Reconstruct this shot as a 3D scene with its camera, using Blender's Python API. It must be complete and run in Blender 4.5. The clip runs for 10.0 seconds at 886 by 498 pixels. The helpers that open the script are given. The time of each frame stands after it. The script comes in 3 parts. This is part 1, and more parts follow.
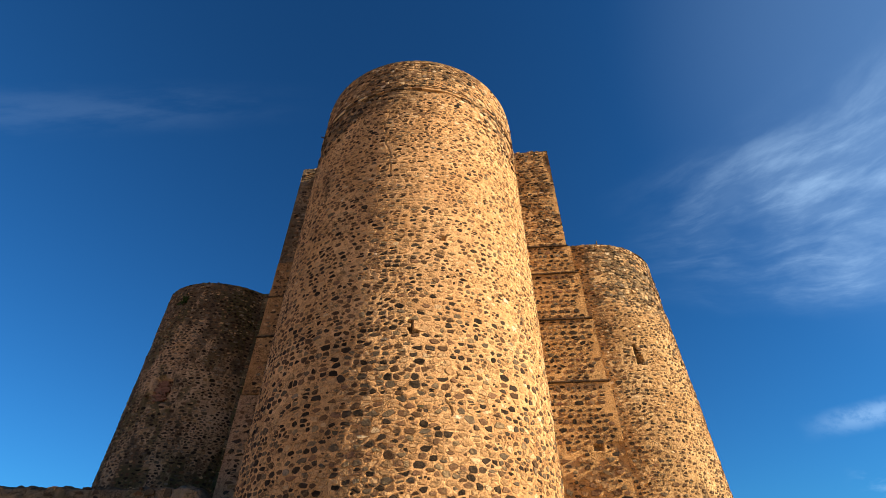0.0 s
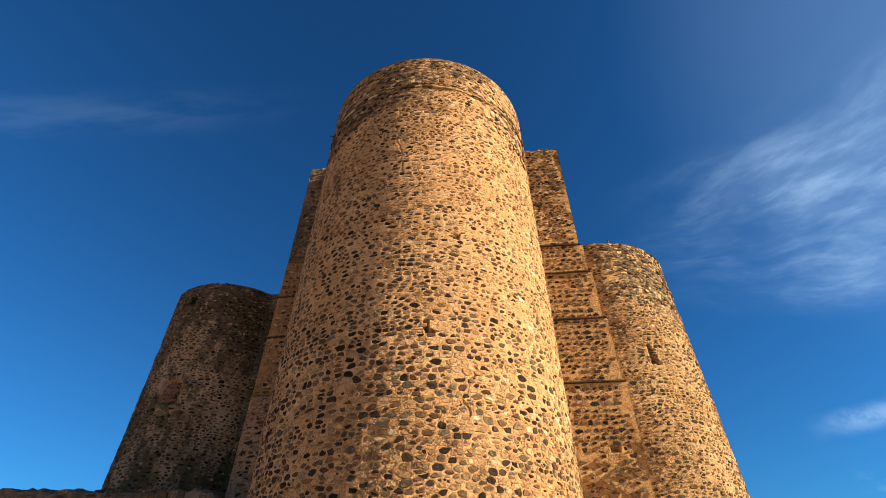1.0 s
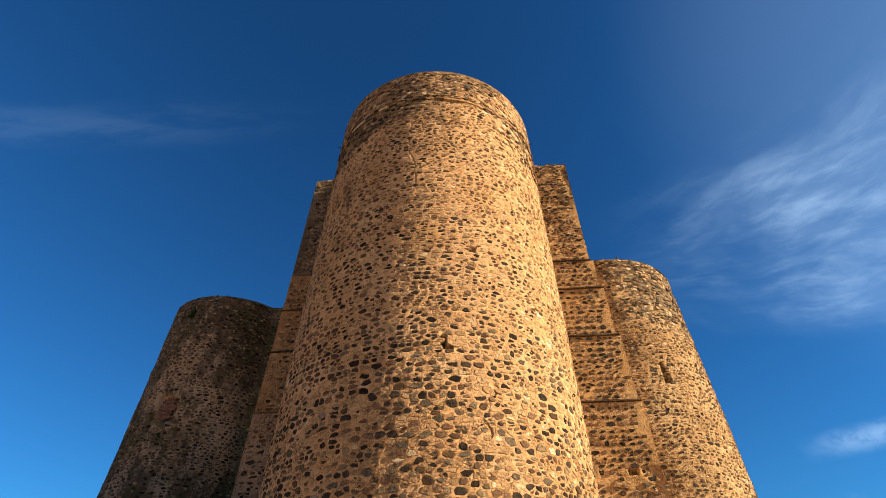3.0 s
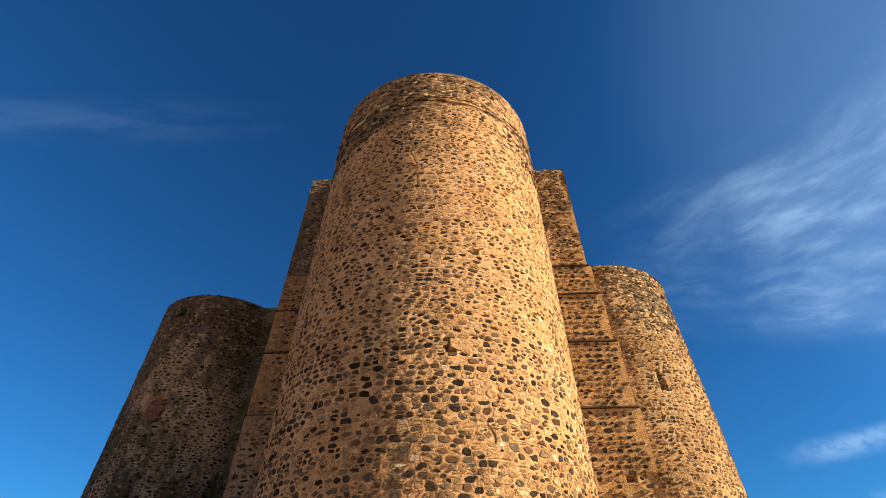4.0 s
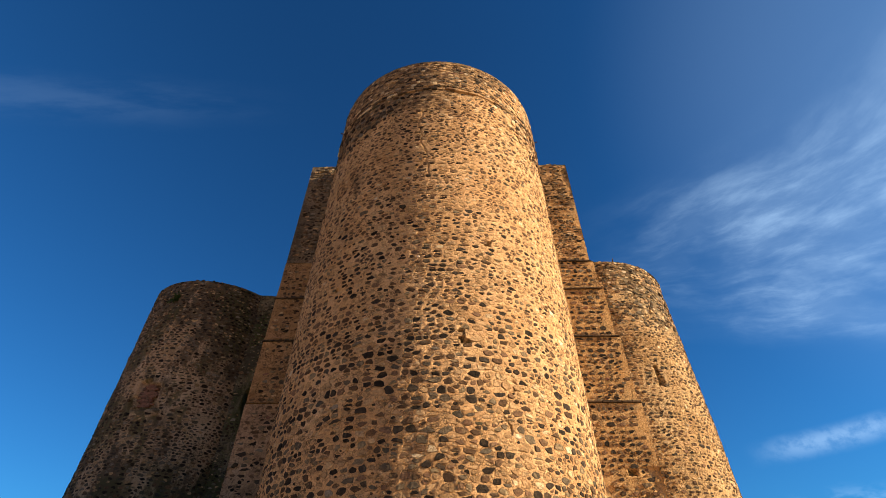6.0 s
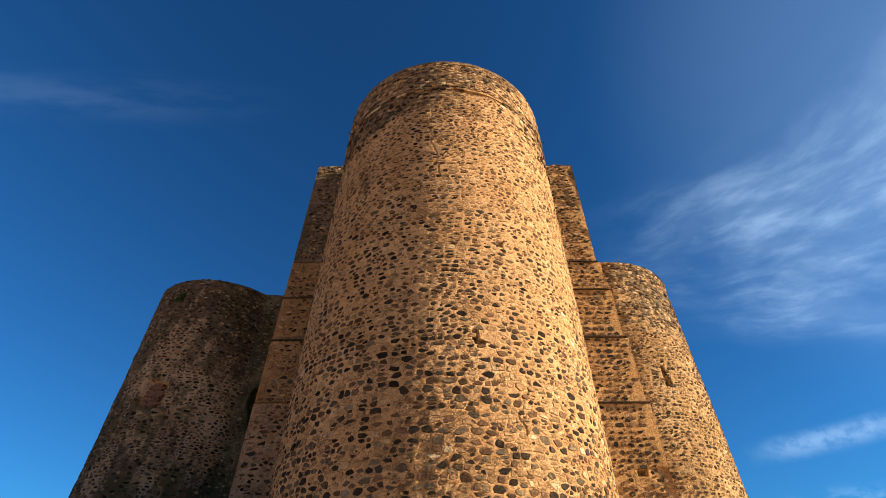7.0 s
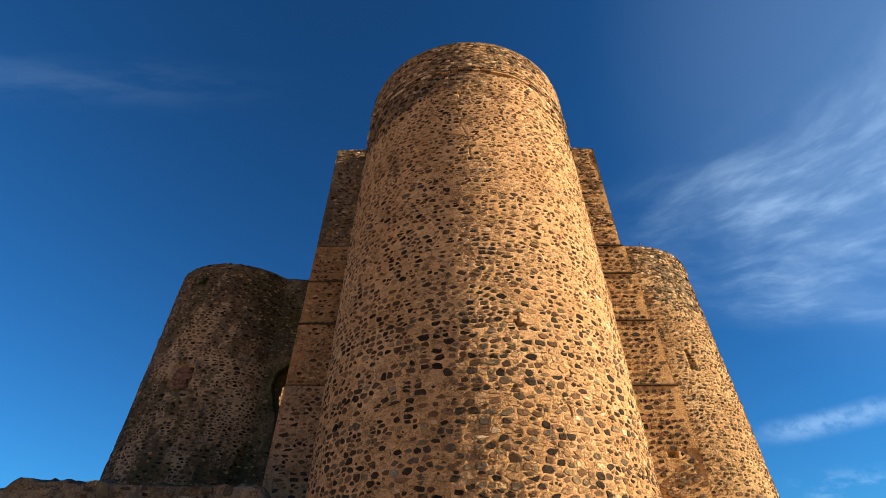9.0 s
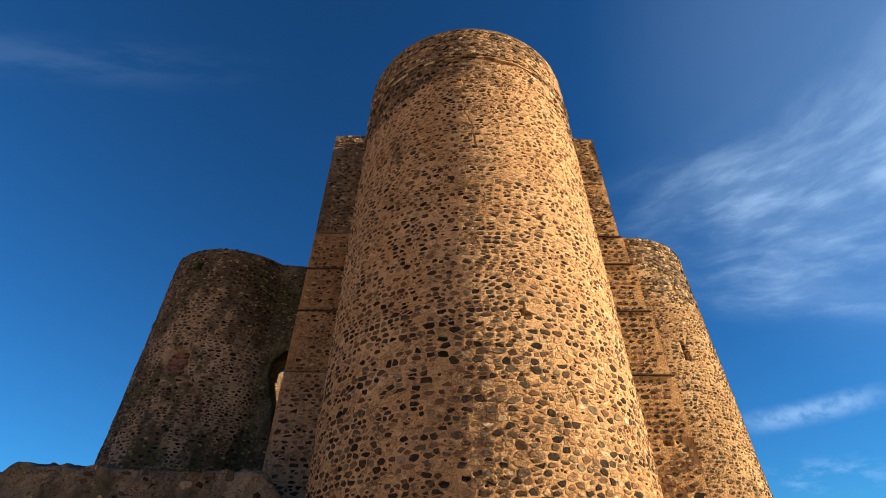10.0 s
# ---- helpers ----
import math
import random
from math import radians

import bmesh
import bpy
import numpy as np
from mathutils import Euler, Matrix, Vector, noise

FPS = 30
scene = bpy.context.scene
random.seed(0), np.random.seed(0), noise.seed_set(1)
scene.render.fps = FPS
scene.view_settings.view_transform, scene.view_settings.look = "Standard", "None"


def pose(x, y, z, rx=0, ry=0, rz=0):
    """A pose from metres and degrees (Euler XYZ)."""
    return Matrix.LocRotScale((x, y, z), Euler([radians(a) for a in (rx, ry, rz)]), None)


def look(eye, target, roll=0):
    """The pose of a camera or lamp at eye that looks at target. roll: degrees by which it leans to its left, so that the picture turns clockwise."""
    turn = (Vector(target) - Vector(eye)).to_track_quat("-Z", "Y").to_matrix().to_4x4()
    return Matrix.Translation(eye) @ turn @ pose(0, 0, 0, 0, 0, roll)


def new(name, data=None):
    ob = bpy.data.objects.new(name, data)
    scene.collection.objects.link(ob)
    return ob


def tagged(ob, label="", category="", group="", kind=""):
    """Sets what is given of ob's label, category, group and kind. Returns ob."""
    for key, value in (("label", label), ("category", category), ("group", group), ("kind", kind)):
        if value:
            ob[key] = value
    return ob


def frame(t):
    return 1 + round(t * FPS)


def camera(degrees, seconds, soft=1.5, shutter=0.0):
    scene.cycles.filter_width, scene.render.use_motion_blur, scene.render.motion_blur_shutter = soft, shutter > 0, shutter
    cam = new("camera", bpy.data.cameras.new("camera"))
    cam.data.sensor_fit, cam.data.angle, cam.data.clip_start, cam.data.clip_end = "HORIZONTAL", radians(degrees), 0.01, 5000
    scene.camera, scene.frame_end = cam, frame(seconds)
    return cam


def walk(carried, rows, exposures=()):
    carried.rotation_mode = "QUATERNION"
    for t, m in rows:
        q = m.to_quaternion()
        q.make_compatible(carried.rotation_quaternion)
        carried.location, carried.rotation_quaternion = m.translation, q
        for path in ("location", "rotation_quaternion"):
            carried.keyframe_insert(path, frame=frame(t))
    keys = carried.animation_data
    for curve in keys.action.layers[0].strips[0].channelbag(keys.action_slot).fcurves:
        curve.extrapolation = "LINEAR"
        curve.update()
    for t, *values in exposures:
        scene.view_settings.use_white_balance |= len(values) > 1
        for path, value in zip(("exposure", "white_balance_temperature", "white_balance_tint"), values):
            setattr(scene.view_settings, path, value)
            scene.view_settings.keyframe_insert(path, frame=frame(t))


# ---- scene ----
cam = camera(87.4, 10.0, soft=0.6)
METRES, EYE, TILT, LEAN, TURN = 3.2, 1.6, 38.0, 0.0, 0.0
ROWS = [
    (0.0, 0.0, 0.0, 0.0, 0.0, 0.0, -0.0),
    (0.5, -0.0392, 0.0197, -0.0173, 0.29, 0.12, 0.2),
    (1.0, -0.0789, 0.0487, -0.0163, 0.41, 0.11, 0.24),
    (1.5, -0.1163, 0.067, -0.0241, 0.27, 0.43, 0.11),
    (2.0, -0.1571, 0.092, -0.0301, 0.13, 0.93, -0.04),
    (2.5, -0.1933, 0.1129, -0.0308, 0.06, 1.54, -0.09),
    (4.0, -0.326, 0.1773, -0.0508, -1.76, 2.58, -1.56),
    (4.5, -0.3735, 0.1889, -0.0516, -2.32, 2.53, -1.94),
    (5.0, -0.4186, 0.2002, -0.0588, -2.69, 2.28, -2.29),
    (5.5, -0.4689, 0.2125, -0.0736, -3.31, 1.88, -2.77),
    (7.0, -0.6109, 0.222, -0.0734, -3.94, 1.74, -3.36),
    (7.5, -0.6607, 0.2239, -0.0784, -3.61, 1.36, -3.19),
    (8.0, -0.7172, 0.2381, -0.0862, -3.42, 0.77, -3.1),
    (8.5, -0.7737, 0.2498, -0.0938, -3.44, 0.27, -3.17),
    (9.0, -0.8347, 0.2495, -0.1024, -3.67, -0.08, -3.35),
    (9.5, -0.884, 0.2575, -0.1044, -4.1, -0.68, -3.67),
    (10.0, -0.9319, 0.266, -0.1136, -4.9, -1.35, -4.28),
]
walk(cam, [(t, pose(0, 0, EYE, TILT, LEAN, TURN) @ pose(METRES * x, METRES * y, METRES * z, 90 + pitch, roll, yaw)) for t, x, y, z, yaw, pitch, roll in ROWS])

# ---- world, sun ----
SUN_AZ, SUN_EL = 76.0, 22.0          # degrees from the way back to the eye towards +x; height
sun_way = Vector((math.sin(radians(SUN_AZ)) * math.cos(radians(SUN_EL)), -math.cos(radians(SUN_AZ)) * math.cos(radians(SUN_EL)), math.sin(radians(SUN_EL))))
sun = new("sun", bpy.data.lights.new("sun", "SUN"))
sun.data.energy, sun.data.angle, sun.data.color = 3.6, radians(0.6), (1.0, 0.775, 0.50)
sun.matrix_world = look((0, 0, 40), Vector((0, 0, 40)) - sun_way)


def build_world():
    w = bpy.data.worlds.new("sky")
    scene.world = w
    w.use_nodes = True
    nt = w.node_tree
    nt.nodes.clear()
    N, L = nt.nodes.new, nt.links.new
    sky = N("ShaderNodeTexSky")
    sky.sky_type, sky.sun_disc = "NISHITA", False
    sky.sun_elevation, sky.sun_rotation = radians(SUN_EL), math.atan2(sun_way.x, sun_way.y)
    sky.altitude, sky.air_density, sky.dust_density, sky.ozone_density = 600, 1.0, 0.6, 2.0
    deep = N("ShaderNodeMix"); deep.data_type, deep.blend_type = "RGBA", "MULTIPLY"
    deep.inputs[0].default_value = 1.0
    deep.inputs[7].default_value = (0.094, 0.364, 0.625, 1)
    L(sky.outputs[0], deep.inputs[6])
    hi = N("ShaderNodeSeparateXYZ"); L(N("ShaderNodeTexCoord").outputs["Generated"], hi.inputs[0])
    fall = N("ShaderNodeMapRange"); L(hi.outputs[2], fall.inputs[0])
    fall.inputs[1].default_value, fall.inputs[2].default_value, fall.inputs[3].default_value, fall.inputs[4].default_value = 0.1, 0.9, 0.80, 0.71
    zen = N("ShaderNodeVectorMath"); zen.operation = "SCALE"; L(deep.outputs[2], zen.inputs[0]); L(fall.outputs[0], zen.inputs["Scale"])
    # cirrus: fibres that fan out across the sun's side of the sky, a low streak, and thin veils elsewhere
    co = N("ShaderNodeTexCoord").outputs["Generated"]

    def calc(op, a, b=0.0, c=0.0):
        m = N("ShaderNodeMath"); m.operation = op
        for k, v in enumerate((a, b, c)):
            if isinstance(v, (int, float)):
                m.inputs[k].default_value = v
            else:
                L(v, m.inputs[k])
        return m.outputs[0]

    def along(way):
        d = N("ShaderNodeVectorMath"); d.operation = "DOT_PRODUCT"; d.inputs[1].default_value = way
        L(co, d.inputs[0])
        return d.outputs["Value"]

    def ease(v, lo, hi, a=0.0, b=1.0):
        m = N("ShaderNodeMapRange"); m.interpolation_type = "SMOOTHSTEP"
        for k, x in enumerate((lo, hi, a, b)):
            m.inputs[k + 1].default_value = x
        L(v, m.inputs[0])
        return m.outputs[0]

    def fibres(x, y, sx, sy, detail, rough):
        com = N("ShaderNodeCombineXYZ"); L(calc("MULTIPLY", x, sx), com.inputs[0]); L(calc("MULTIPLY", y, sy), com.inputs[1])
        n = N("ShaderNodeTexNoise")
        n.inputs["Scale"].default_value, n.inputs["Detail"].default_value, n.inputs["Roughness"].default_value = 1.0, detail, rough
        L(com.outputs[0], n.inputs["Vector"])
        return n.outputs[0]

    p, q = along((0.7071, -0.7071, 0)), along((0, 0, 1))
    swirl = fibres(p, q, 5.0, 9.0, 3, 0.5)
    fan = calc("DIVIDE", calc("SUBTRACT", calc("MULTIPLY_ADD", swirl, 0.05, q), 0.675), calc("MAXIMUM", calc("MULTIPLY_ADD", p, 1.2, 1.0), 0.3))
    thread = ease(fibres(p, calc("MULTIPLY_ADD", p, -0.08, fan), 5.0, 22.0, 6, 0.62), 0.38, 0.70)
    cloud = ease(fibres(p, fan, 4.5, 9.0, 5, 0.55), 0.34, 0.62, 0.20, 1.0)
    mass = calc("MULTIPLY", ease(fan, -0.285, -0.215), ease(fan, 0.06, -0.10))
    mass = calc("MULTIPLY", mass, ease(p, -0.30, 0.08))
    mass = calc("MULTIPLY", mass, calc("MULTIPLY", cloud, calc("MULTIPLY_ADD", thread, 0.72, 0.28)))
    off = calc("SUBTRACT", calc("MULTIPLY_ADD", p, -0.07, calc("MULTIPLY_ADD", swirl, 0.016, q)), 0.2485)
    streak = calc("MULTIPLY", ease(calc("ABSOLUTE", off), 0.024, 0.0), calc("MULTIPLY", ease(p, -0.15, -0.04), ease(p, 0.12, 0.03)))
    streak = calc("MULTIPLY", streak, ease(fibres(p, q, 42.0, 50.0, 4, 0.6), 0.30, 0.62, 0.35, 1.0))
    wisp = calc("MULTIPLY", ease(calc("ABSOLUTE", calc("SUBTRACT", q, 0.150)), 0.035, 0.0), calc("MULTIPLY", ease(p, -0.12, -0.06), ease(p, 0.10, -0.01)))
    wisp = calc("MULTIPLY", wisp, ease(fibres(p, q, 18.0, 40.0, 4, 0.6), 0.45, 0.70))
    r, w = along((0.884, 0.22, 0.414)), along((-0.052, -0.826, 0.561))
    veil = calc("MULTIPLY", ease(calc("ABSOLUTE", calc("ADD", calc("MULTIPLY_ADD", swirl, 0.05, w), -0.036)), 0.055, 0.0), ease(r, 0.28, -0.15))
    veil = calc("MULTIPLY", veil, ease(fibres(r, w, 5.0, 22.0, 5, 0.6), 0.35, 0.65))
    corner = ease(along(Vector((0.78, 0.15, 0.60)).normalized()), 0.80, 1.02)
    total = calc("MULTIPLY_ADD", mass, 0.42, calc("MULTIPLY_ADD", streak, 0.30, calc("MULTIPLY_ADD", wisp, 0.2, calc("MULTIPLY_ADD", veil, 0.04, calc("MULTIPLY", corner, 0.10)))))
    mix = N("ShaderNodeMix"); mix.data_type = "RGBA"
    L(total, mix.inputs[0]); L(zen.outputs[0], mix.inputs[6]); mix.inputs[7].default_value = (2.9, 4.2, 5.7, 1)
    bg = N("ShaderNodeBackground"); bg.inputs[1].default_value = SKY
    L(mix.outputs[2], bg.inputs[0])
    out = N("ShaderNodeOutputWorld"); L(bg.outputs[0], out.inputs[0])


SKY = 0.0615
scene.view_settings.exposure = 2.02
build_world()

# ---- materials ----


def ramp_node(nt, fac, stops):
    r = nt.nodes.new("ShaderNodeValToRGB")
    while len(r.color_ramp.elements) < len(stops):
        r.color_ramp.elements.new(0.5)
    for e, (p, c) in zip(r.color_ramp.elements, stops):
        e.position, e.color = p, (*c, 1)
    nt.links.new(fac, r.inputs[0])
    return r.outputs[0]


def noise_node(nt, co, scale, detail=5, rough=0.6, stretch=None):
    n = nt.nodes.new("ShaderNodeTexNoise")
    n.inputs["Scale"].default_value, n.inputs["Detail"].default_value, n.inputs["Roughness"].default_value = scale, detail, rough
    if stretch:
        m = nt.nodes.new("ShaderNodeMapping")
        m.inputs["Scale"].default_value = stretch
        nt.links.new(co, m.inputs[0])
        co = m.outputs[0]
    nt.links.new(co, n.inputs["Vector"])
    return n.outputs[0]


def mix_node(nt, fac, a, b, how="MIX"):
    m = nt.nodes.new("ShaderNodeMix")
    m.data_type, m.blend_type = "RGBA", how
    for s, v in ((m.inputs[0], fac), (m.inputs[6], a), (m.inputs[7], b)):
        if isinstance(v, (int, float)):
            s.default_value = v
        elif isinstance(v, tuple):
            s.default_value = (*v, 1)
        else:
            nt.links.new(v, s)
    return m.outputs[2]


def step_node(nt, v, lo, hi, to=1.0):
    m = nt.nodes.new("ShaderNodeMapRange")
    m.interpolation_type = "SMOOTHSTEP"
    m.inputs[1].default_value, m.inputs[2].default_value, m.inputs[4].default_value = lo, hi, to
    nt.links.new(v, m.inputs[0])
    return m.outputs[0]


def material(name, rough=0.9):
    mat = bpy.data.materials.new(name)
    mat.use_nodes = True
    nt = mat.node_tree
    b = nt.nodes["Principled BSDF"]
    b.inputs["Roughness"].default_value = rough
    b.inputs["Specular IOR Level"].default_value = 0.08
    g = nt.nodes.new("ShaderNodeNewGeometry")
    return mat, nt, b, g


def bump(nt, b, height, strength, distance):
    n = nt.nodes.new("ShaderNodeBump")
    n.inputs["Strength"].default_value, n.inputs["Distance"].default_value = strength, distance
    nt.links.new(height, n.inputs["Height"])
    nt.links.new(n.outputs[0], b.inputs["Normal"])


def creases(nt, P, amount, lo=0.42, hi=0.60):
    """Winding dirty creases where mortar was pressed and dragged over the stones."""
    worm = noise_node(nt, P, 6.5, 3, 0.55, (1, 1, 1.55))
    d = nt.nodes.new("ShaderNodeMath"); d.operation = "SUBTRACT"; d.inputs[1].default_value = 0.5
    nt.links.new(worm, d.inputs[0])
    e = nt.nodes.new("ShaderNodeMath"); e.operation = "ABSOLUTE"; nt.links.new(d.outputs[0], e.inputs[0])
    thin = nt.nodes.new("ShaderNodeMath"); thin.operation = "SUBTRACT"; thin.inputs[0].default_value = 1.0
    nt.links.new(step_node(nt, e.outputs[0], 0.007, 0.032), thin.inputs[1])
    some = nt.nodes.new("ShaderNodeMath"); some.operation = "MULTIPLY"
    nt.links.new(thin.outputs[0], some.inputs[0]); nt.links.new(step_node(nt, noise_node(nt, P, 1.9, 4, 0.6), lo, hi, amount), some.inputs[1])
    return some.outputs[0]


def mortar(name, dark, mid, light, grime, grime_lo, grime_hi, moss=None, band=None, soot=None):
    """Lime mortar with fine grain, blotches, and grime of a shape of its own."""
    mat, nt, b, g = material(name, 0.95)
    P = g.outputs["Position"]
    blotch = noise_node(nt, P, 0.55, 6, 0.62)
    c = ramp_node(nt, blotch, [(0.3, dark), (0.5, mid), (0.7, light)])
    grain = noise_node(nt, P, 38, 4, 0.7)
    c = mix_node(nt, 0.62, c, ramp_node(nt, grain, [(0.30, (0.38, 0.35, 0.32)), (0.5, (0.93, 0.93, 0.92)), (0.70, (1.32, 1.30, 1.26))]), "MULTIPLY")
    pits = noise_node(nt, P, 15, 5, 0.62, (1, 1, 1.5))
    c = mix_node(nt, step_node(nt, pits, 0.60, 0.66, 0.7), c, tuple(0.22 * v for v in mid))
    patch = noise_node(nt, P, 5.0, 5, 0.65)
    c = mix_node(nt, step_node(nt, patch, 0.54, 0.74, 0.25), c, tuple(0.62 * v for v in mid))
    stain = noise_node(nt, P, 1.1, 7, 0.68, (1, 1, 0.45))
    if band:
        z = nt.nodes.new("ShaderNodeSeparateXYZ"); nt.links.new(P, z.inputs[0])
        w = nt.nodes.new("ShaderNodeMath"); w.operation = "MULTIPLY_ADD"; w.inputs[1].default_value = 0.14
        nt.links.new(step_node(nt, z.outputs[2], *band), w.inputs[0]); nt.links.new(stain, w.inputs[2])
        stain = w.outputs[0]
    if soot:
        # runs of black crust under the parapet, on one flank most
        h = nt.nodes.new("ShaderNodeVectorMath"); h.operation = "DOT_PRODUCT"; h.inputs[1].default_value = soot[0]
        nt.links.new(P, h.inputs[0])
        w = nt.nodes.new("ShaderNodeMath"); w.operation = "MULTIPLY_ADD"; w.inputs[1].default_value = 0.17
        nt.links.new(step_node(nt, h.outputs["Value"], soot[1], soot[2]), w.inputs[0]); nt.links.new(stain, w.inputs[2])
        stain = w.outputs[0]
    c = mix_node(nt, step_node(nt, stain, grime_lo, grime_hi, 0.85), c, grime)
    if moss:
        m = noise_node(nt, P, 0.8, 6, 0.66, (1, 1, 0.5))
        c = mix_node(nt, step_node(nt, m, 0.48, 0.58, 0.82), c, moss)
    # hairline joints and crazing, dirty here and there
    bend = nt.nodes.new("ShaderNodeVectorMath"); bend.operation = "MULTIPLY_ADD"
    wob = nt.nodes.new("ShaderNodeTexNoise"); wob.inputs["Scale"].default_value = 4.0
    nt.links.new(P, wob.inputs["Vector"]); nt.links.new(wob.outputs["Color"], bend.inputs[0])
    bend.inputs[1].default_value = (0.6, 0.6, 0.6); nt.links.new(P, bend.inputs[2])
    flat_ = nt.nodes.new("ShaderNodeMapping"); flat_.inputs["Scale"].default_value = (5.0, 5.0, 8.5); nt.links.new(bend.outputs[0], flat_.inputs[0])
    net = nt.nodes.new("ShaderNodeTexVoronoi"); net.feature = "DISTANCE_TO_EDGE"; net.inputs["Scale"].default_value = 1.0
    nt.links.new(flat_.outputs[0], net.inputs["Vector"])
    cell = nt.nodes.new("ShaderNodeTexVoronoi"); cell.inputs["Scale"].default_value = 1.0
    nt.links.new(flat_.outputs[0], cell.inputs["Vector"])
    tone = nt.nodes.new("ShaderNodeSeparateColor"); nt.links.new(cell.outputs["Color"], tone.inputs[0])
    # stones that show faintly through the mortar smeared over them
    c = mix_node(nt, step_node(nt, noise_node(nt, P, 1.7, 4, 0.6), 0.40, 0.58, 0.75), c, ramp_node(nt, tone.outputs[0], [(0.0, (0.62, 0.58, 0.54)), (0.45, (0.92, 0.90, 0.86)), (0.8, (1.04, 1.04, 1.02)), (1.0, (1.25, 1.28, 1.32))]), "MULTIPLY")
    line = step_node(nt, net.outputs["Distance"], 0.0, 0.055)
    inv = nt.nodes.new("ShaderNodeMath"); inv.operation = "SUBTRACT"; inv.inputs[0].default_value = 1.0; nt.links.new(line, inv.inputs[1])
    some = nt.nodes.new("ShaderNodeMath"); some.operation = "MULTIPLY"
    nt.links.new(inv.outputs[0], some.inputs[0]); nt.links.new(step_node(nt, noise_node(nt, P, 2.3, 4, 0.6), 0.40, 0.56, 0.85), some.inputs[1])
    c = mix_node(nt, some.outputs[0], c, tuple(0.20 * v for v in mid))
    worm = creases(nt, P, 0.85)
    c = mix_node(nt, worm, c, tuple(0.18 * v for v in mid))
    nt.links.new(c, b.inputs["Base Color"])
    h = mix_node(nt, 0.5, noise_node(nt, P, 22, 7, 0.75), noise_node(nt, P, 80, 4, 0.7))
    h = mix_node(nt, 0.08, h, line)
    h = mix_node(nt, worm, h, (0.2, 0.2, 0.2))
    bump(nt, b, h, 1.0, 0.045)
    return mat


def stone_mat(name, stops, lichen=(0.30, 0.22, 0.12), lichen_amt=0.5, grime=(0.60, 0.76, 0.5)):
    """Field stone: one tone a stone, grain and smears of mortar."""
    mat, nt, b, g = material(name, 0.85)
    P = g.outputs["Position"]
    oi = nt.nodes.new("ShaderNodeObjectInfo")
    a = nt.nodes.new("ShaderNodeMath"); a.operation = "ADD"
    nt.links.new(oi.outputs["Random"], a.inputs[0]); nt.links.new(g.outputs["Random Per Island"], a.inputs[1])
    f = nt.nodes.new("ShaderNodeMath"); f.operation = "FRACT"; nt.links.new(a.outputs[0], f.inputs[0])
    c = ramp_node(nt, f.outputs[0], stops)
    grain = noise_node(nt, P, 27, 6, 0.75)
    c = mix_node(nt, 0.8, c, ramp_node(nt, grain, [(0.3, (0.38, 0.36, 0.34)), (0.5, (0.95, 0.95, 0.95)), (0.7, (1.55, 1.5, 1.42))]), "MULTIPLY")
    stain = noise_node(nt, P, 1.1, 7, 0.68, (1, 1, 0.45))
    c = mix_node(nt, step_node(nt, stain, *grime), c, (0.045, 0.036, 0.026))
    smear = noise_node(nt, P, 9, 5, 0.65)
    c = mix_node(nt, step_node(nt, smear, 0.53, 0.64, lichen_amt), c, lichen)
    c = mix_node(nt, creases(nt, P, 0.75, 0.36, 0.54), c, (0.05, 0.033, 0.02))
    nt.links.new(c, b.inputs["Base Color"])
    h = mix_node(nt, 0.4, noise_node(nt, P, 16, 6, 0.72), noise_node(nt, P, 70, 3, 0.6))
    bump(nt, b, h, 1.0, 0.036)
    return mat


MORTAR = mortar("lime_mortar", (0.43, 0.245, 0.112), (0.54, 0.325, 0.16), (0.62, 0.40, 0.215), (0.16, 0.105, 0.06), 0.58, 0.74, band=(12.6, 14.2), soot=((-0.62, 0, 1.0), 14.7, 16.2))
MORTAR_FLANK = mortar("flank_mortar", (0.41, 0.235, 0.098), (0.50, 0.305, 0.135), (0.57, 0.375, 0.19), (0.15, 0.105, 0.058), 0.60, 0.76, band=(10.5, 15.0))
# flank_mortar darkened: the keep's shaded side is put into the colour
MORTAR_SHADED = mortar("shaded_ochre_plaster", (0.25, 0.14, 0.066), (0.33, 0.19, 0.09), (0.39, 0.24, 0.125), (0.12, 0.08, 0.05), 0.56, 0.72)
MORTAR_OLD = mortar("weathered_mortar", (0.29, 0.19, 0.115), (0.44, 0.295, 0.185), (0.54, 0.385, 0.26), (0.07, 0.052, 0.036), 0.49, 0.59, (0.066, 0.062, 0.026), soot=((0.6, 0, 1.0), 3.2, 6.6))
# keep's shaded top and foot: crusted and rosy mortar, shade partly in the tone
MORTAR_GREY = mortar("crusted_shaded_mortar", (0.12, 0.09, 0.06), (0.20, 0.145, 0.095), (0.28, 0.20, 0.13), (0.07, 0.055, 0.04), 0.50, 0.64)
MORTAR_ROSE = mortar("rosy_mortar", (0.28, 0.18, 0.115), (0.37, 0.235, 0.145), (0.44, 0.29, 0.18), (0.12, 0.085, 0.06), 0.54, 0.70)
MORTAR_DARK = mortar("dark_mortar", (0.13, 0.105, 0.078), (0.20, 0.16, 0.12), (0.28, 0.225, 0.17), (0.05, 0.042, 0.034), 0.46, 0.6, (0.07, 0.066, 0.04))
MORTAR_MOSS = mortar("mossy_mortar", (0.11, 0.09, 0.055), (0.17, 0.135, 0.085), (0.25, 0.195, 0.13), (0.05, 0.045, 0.03), 0.48, 0.6, (0.06, 0.064, 0.024))
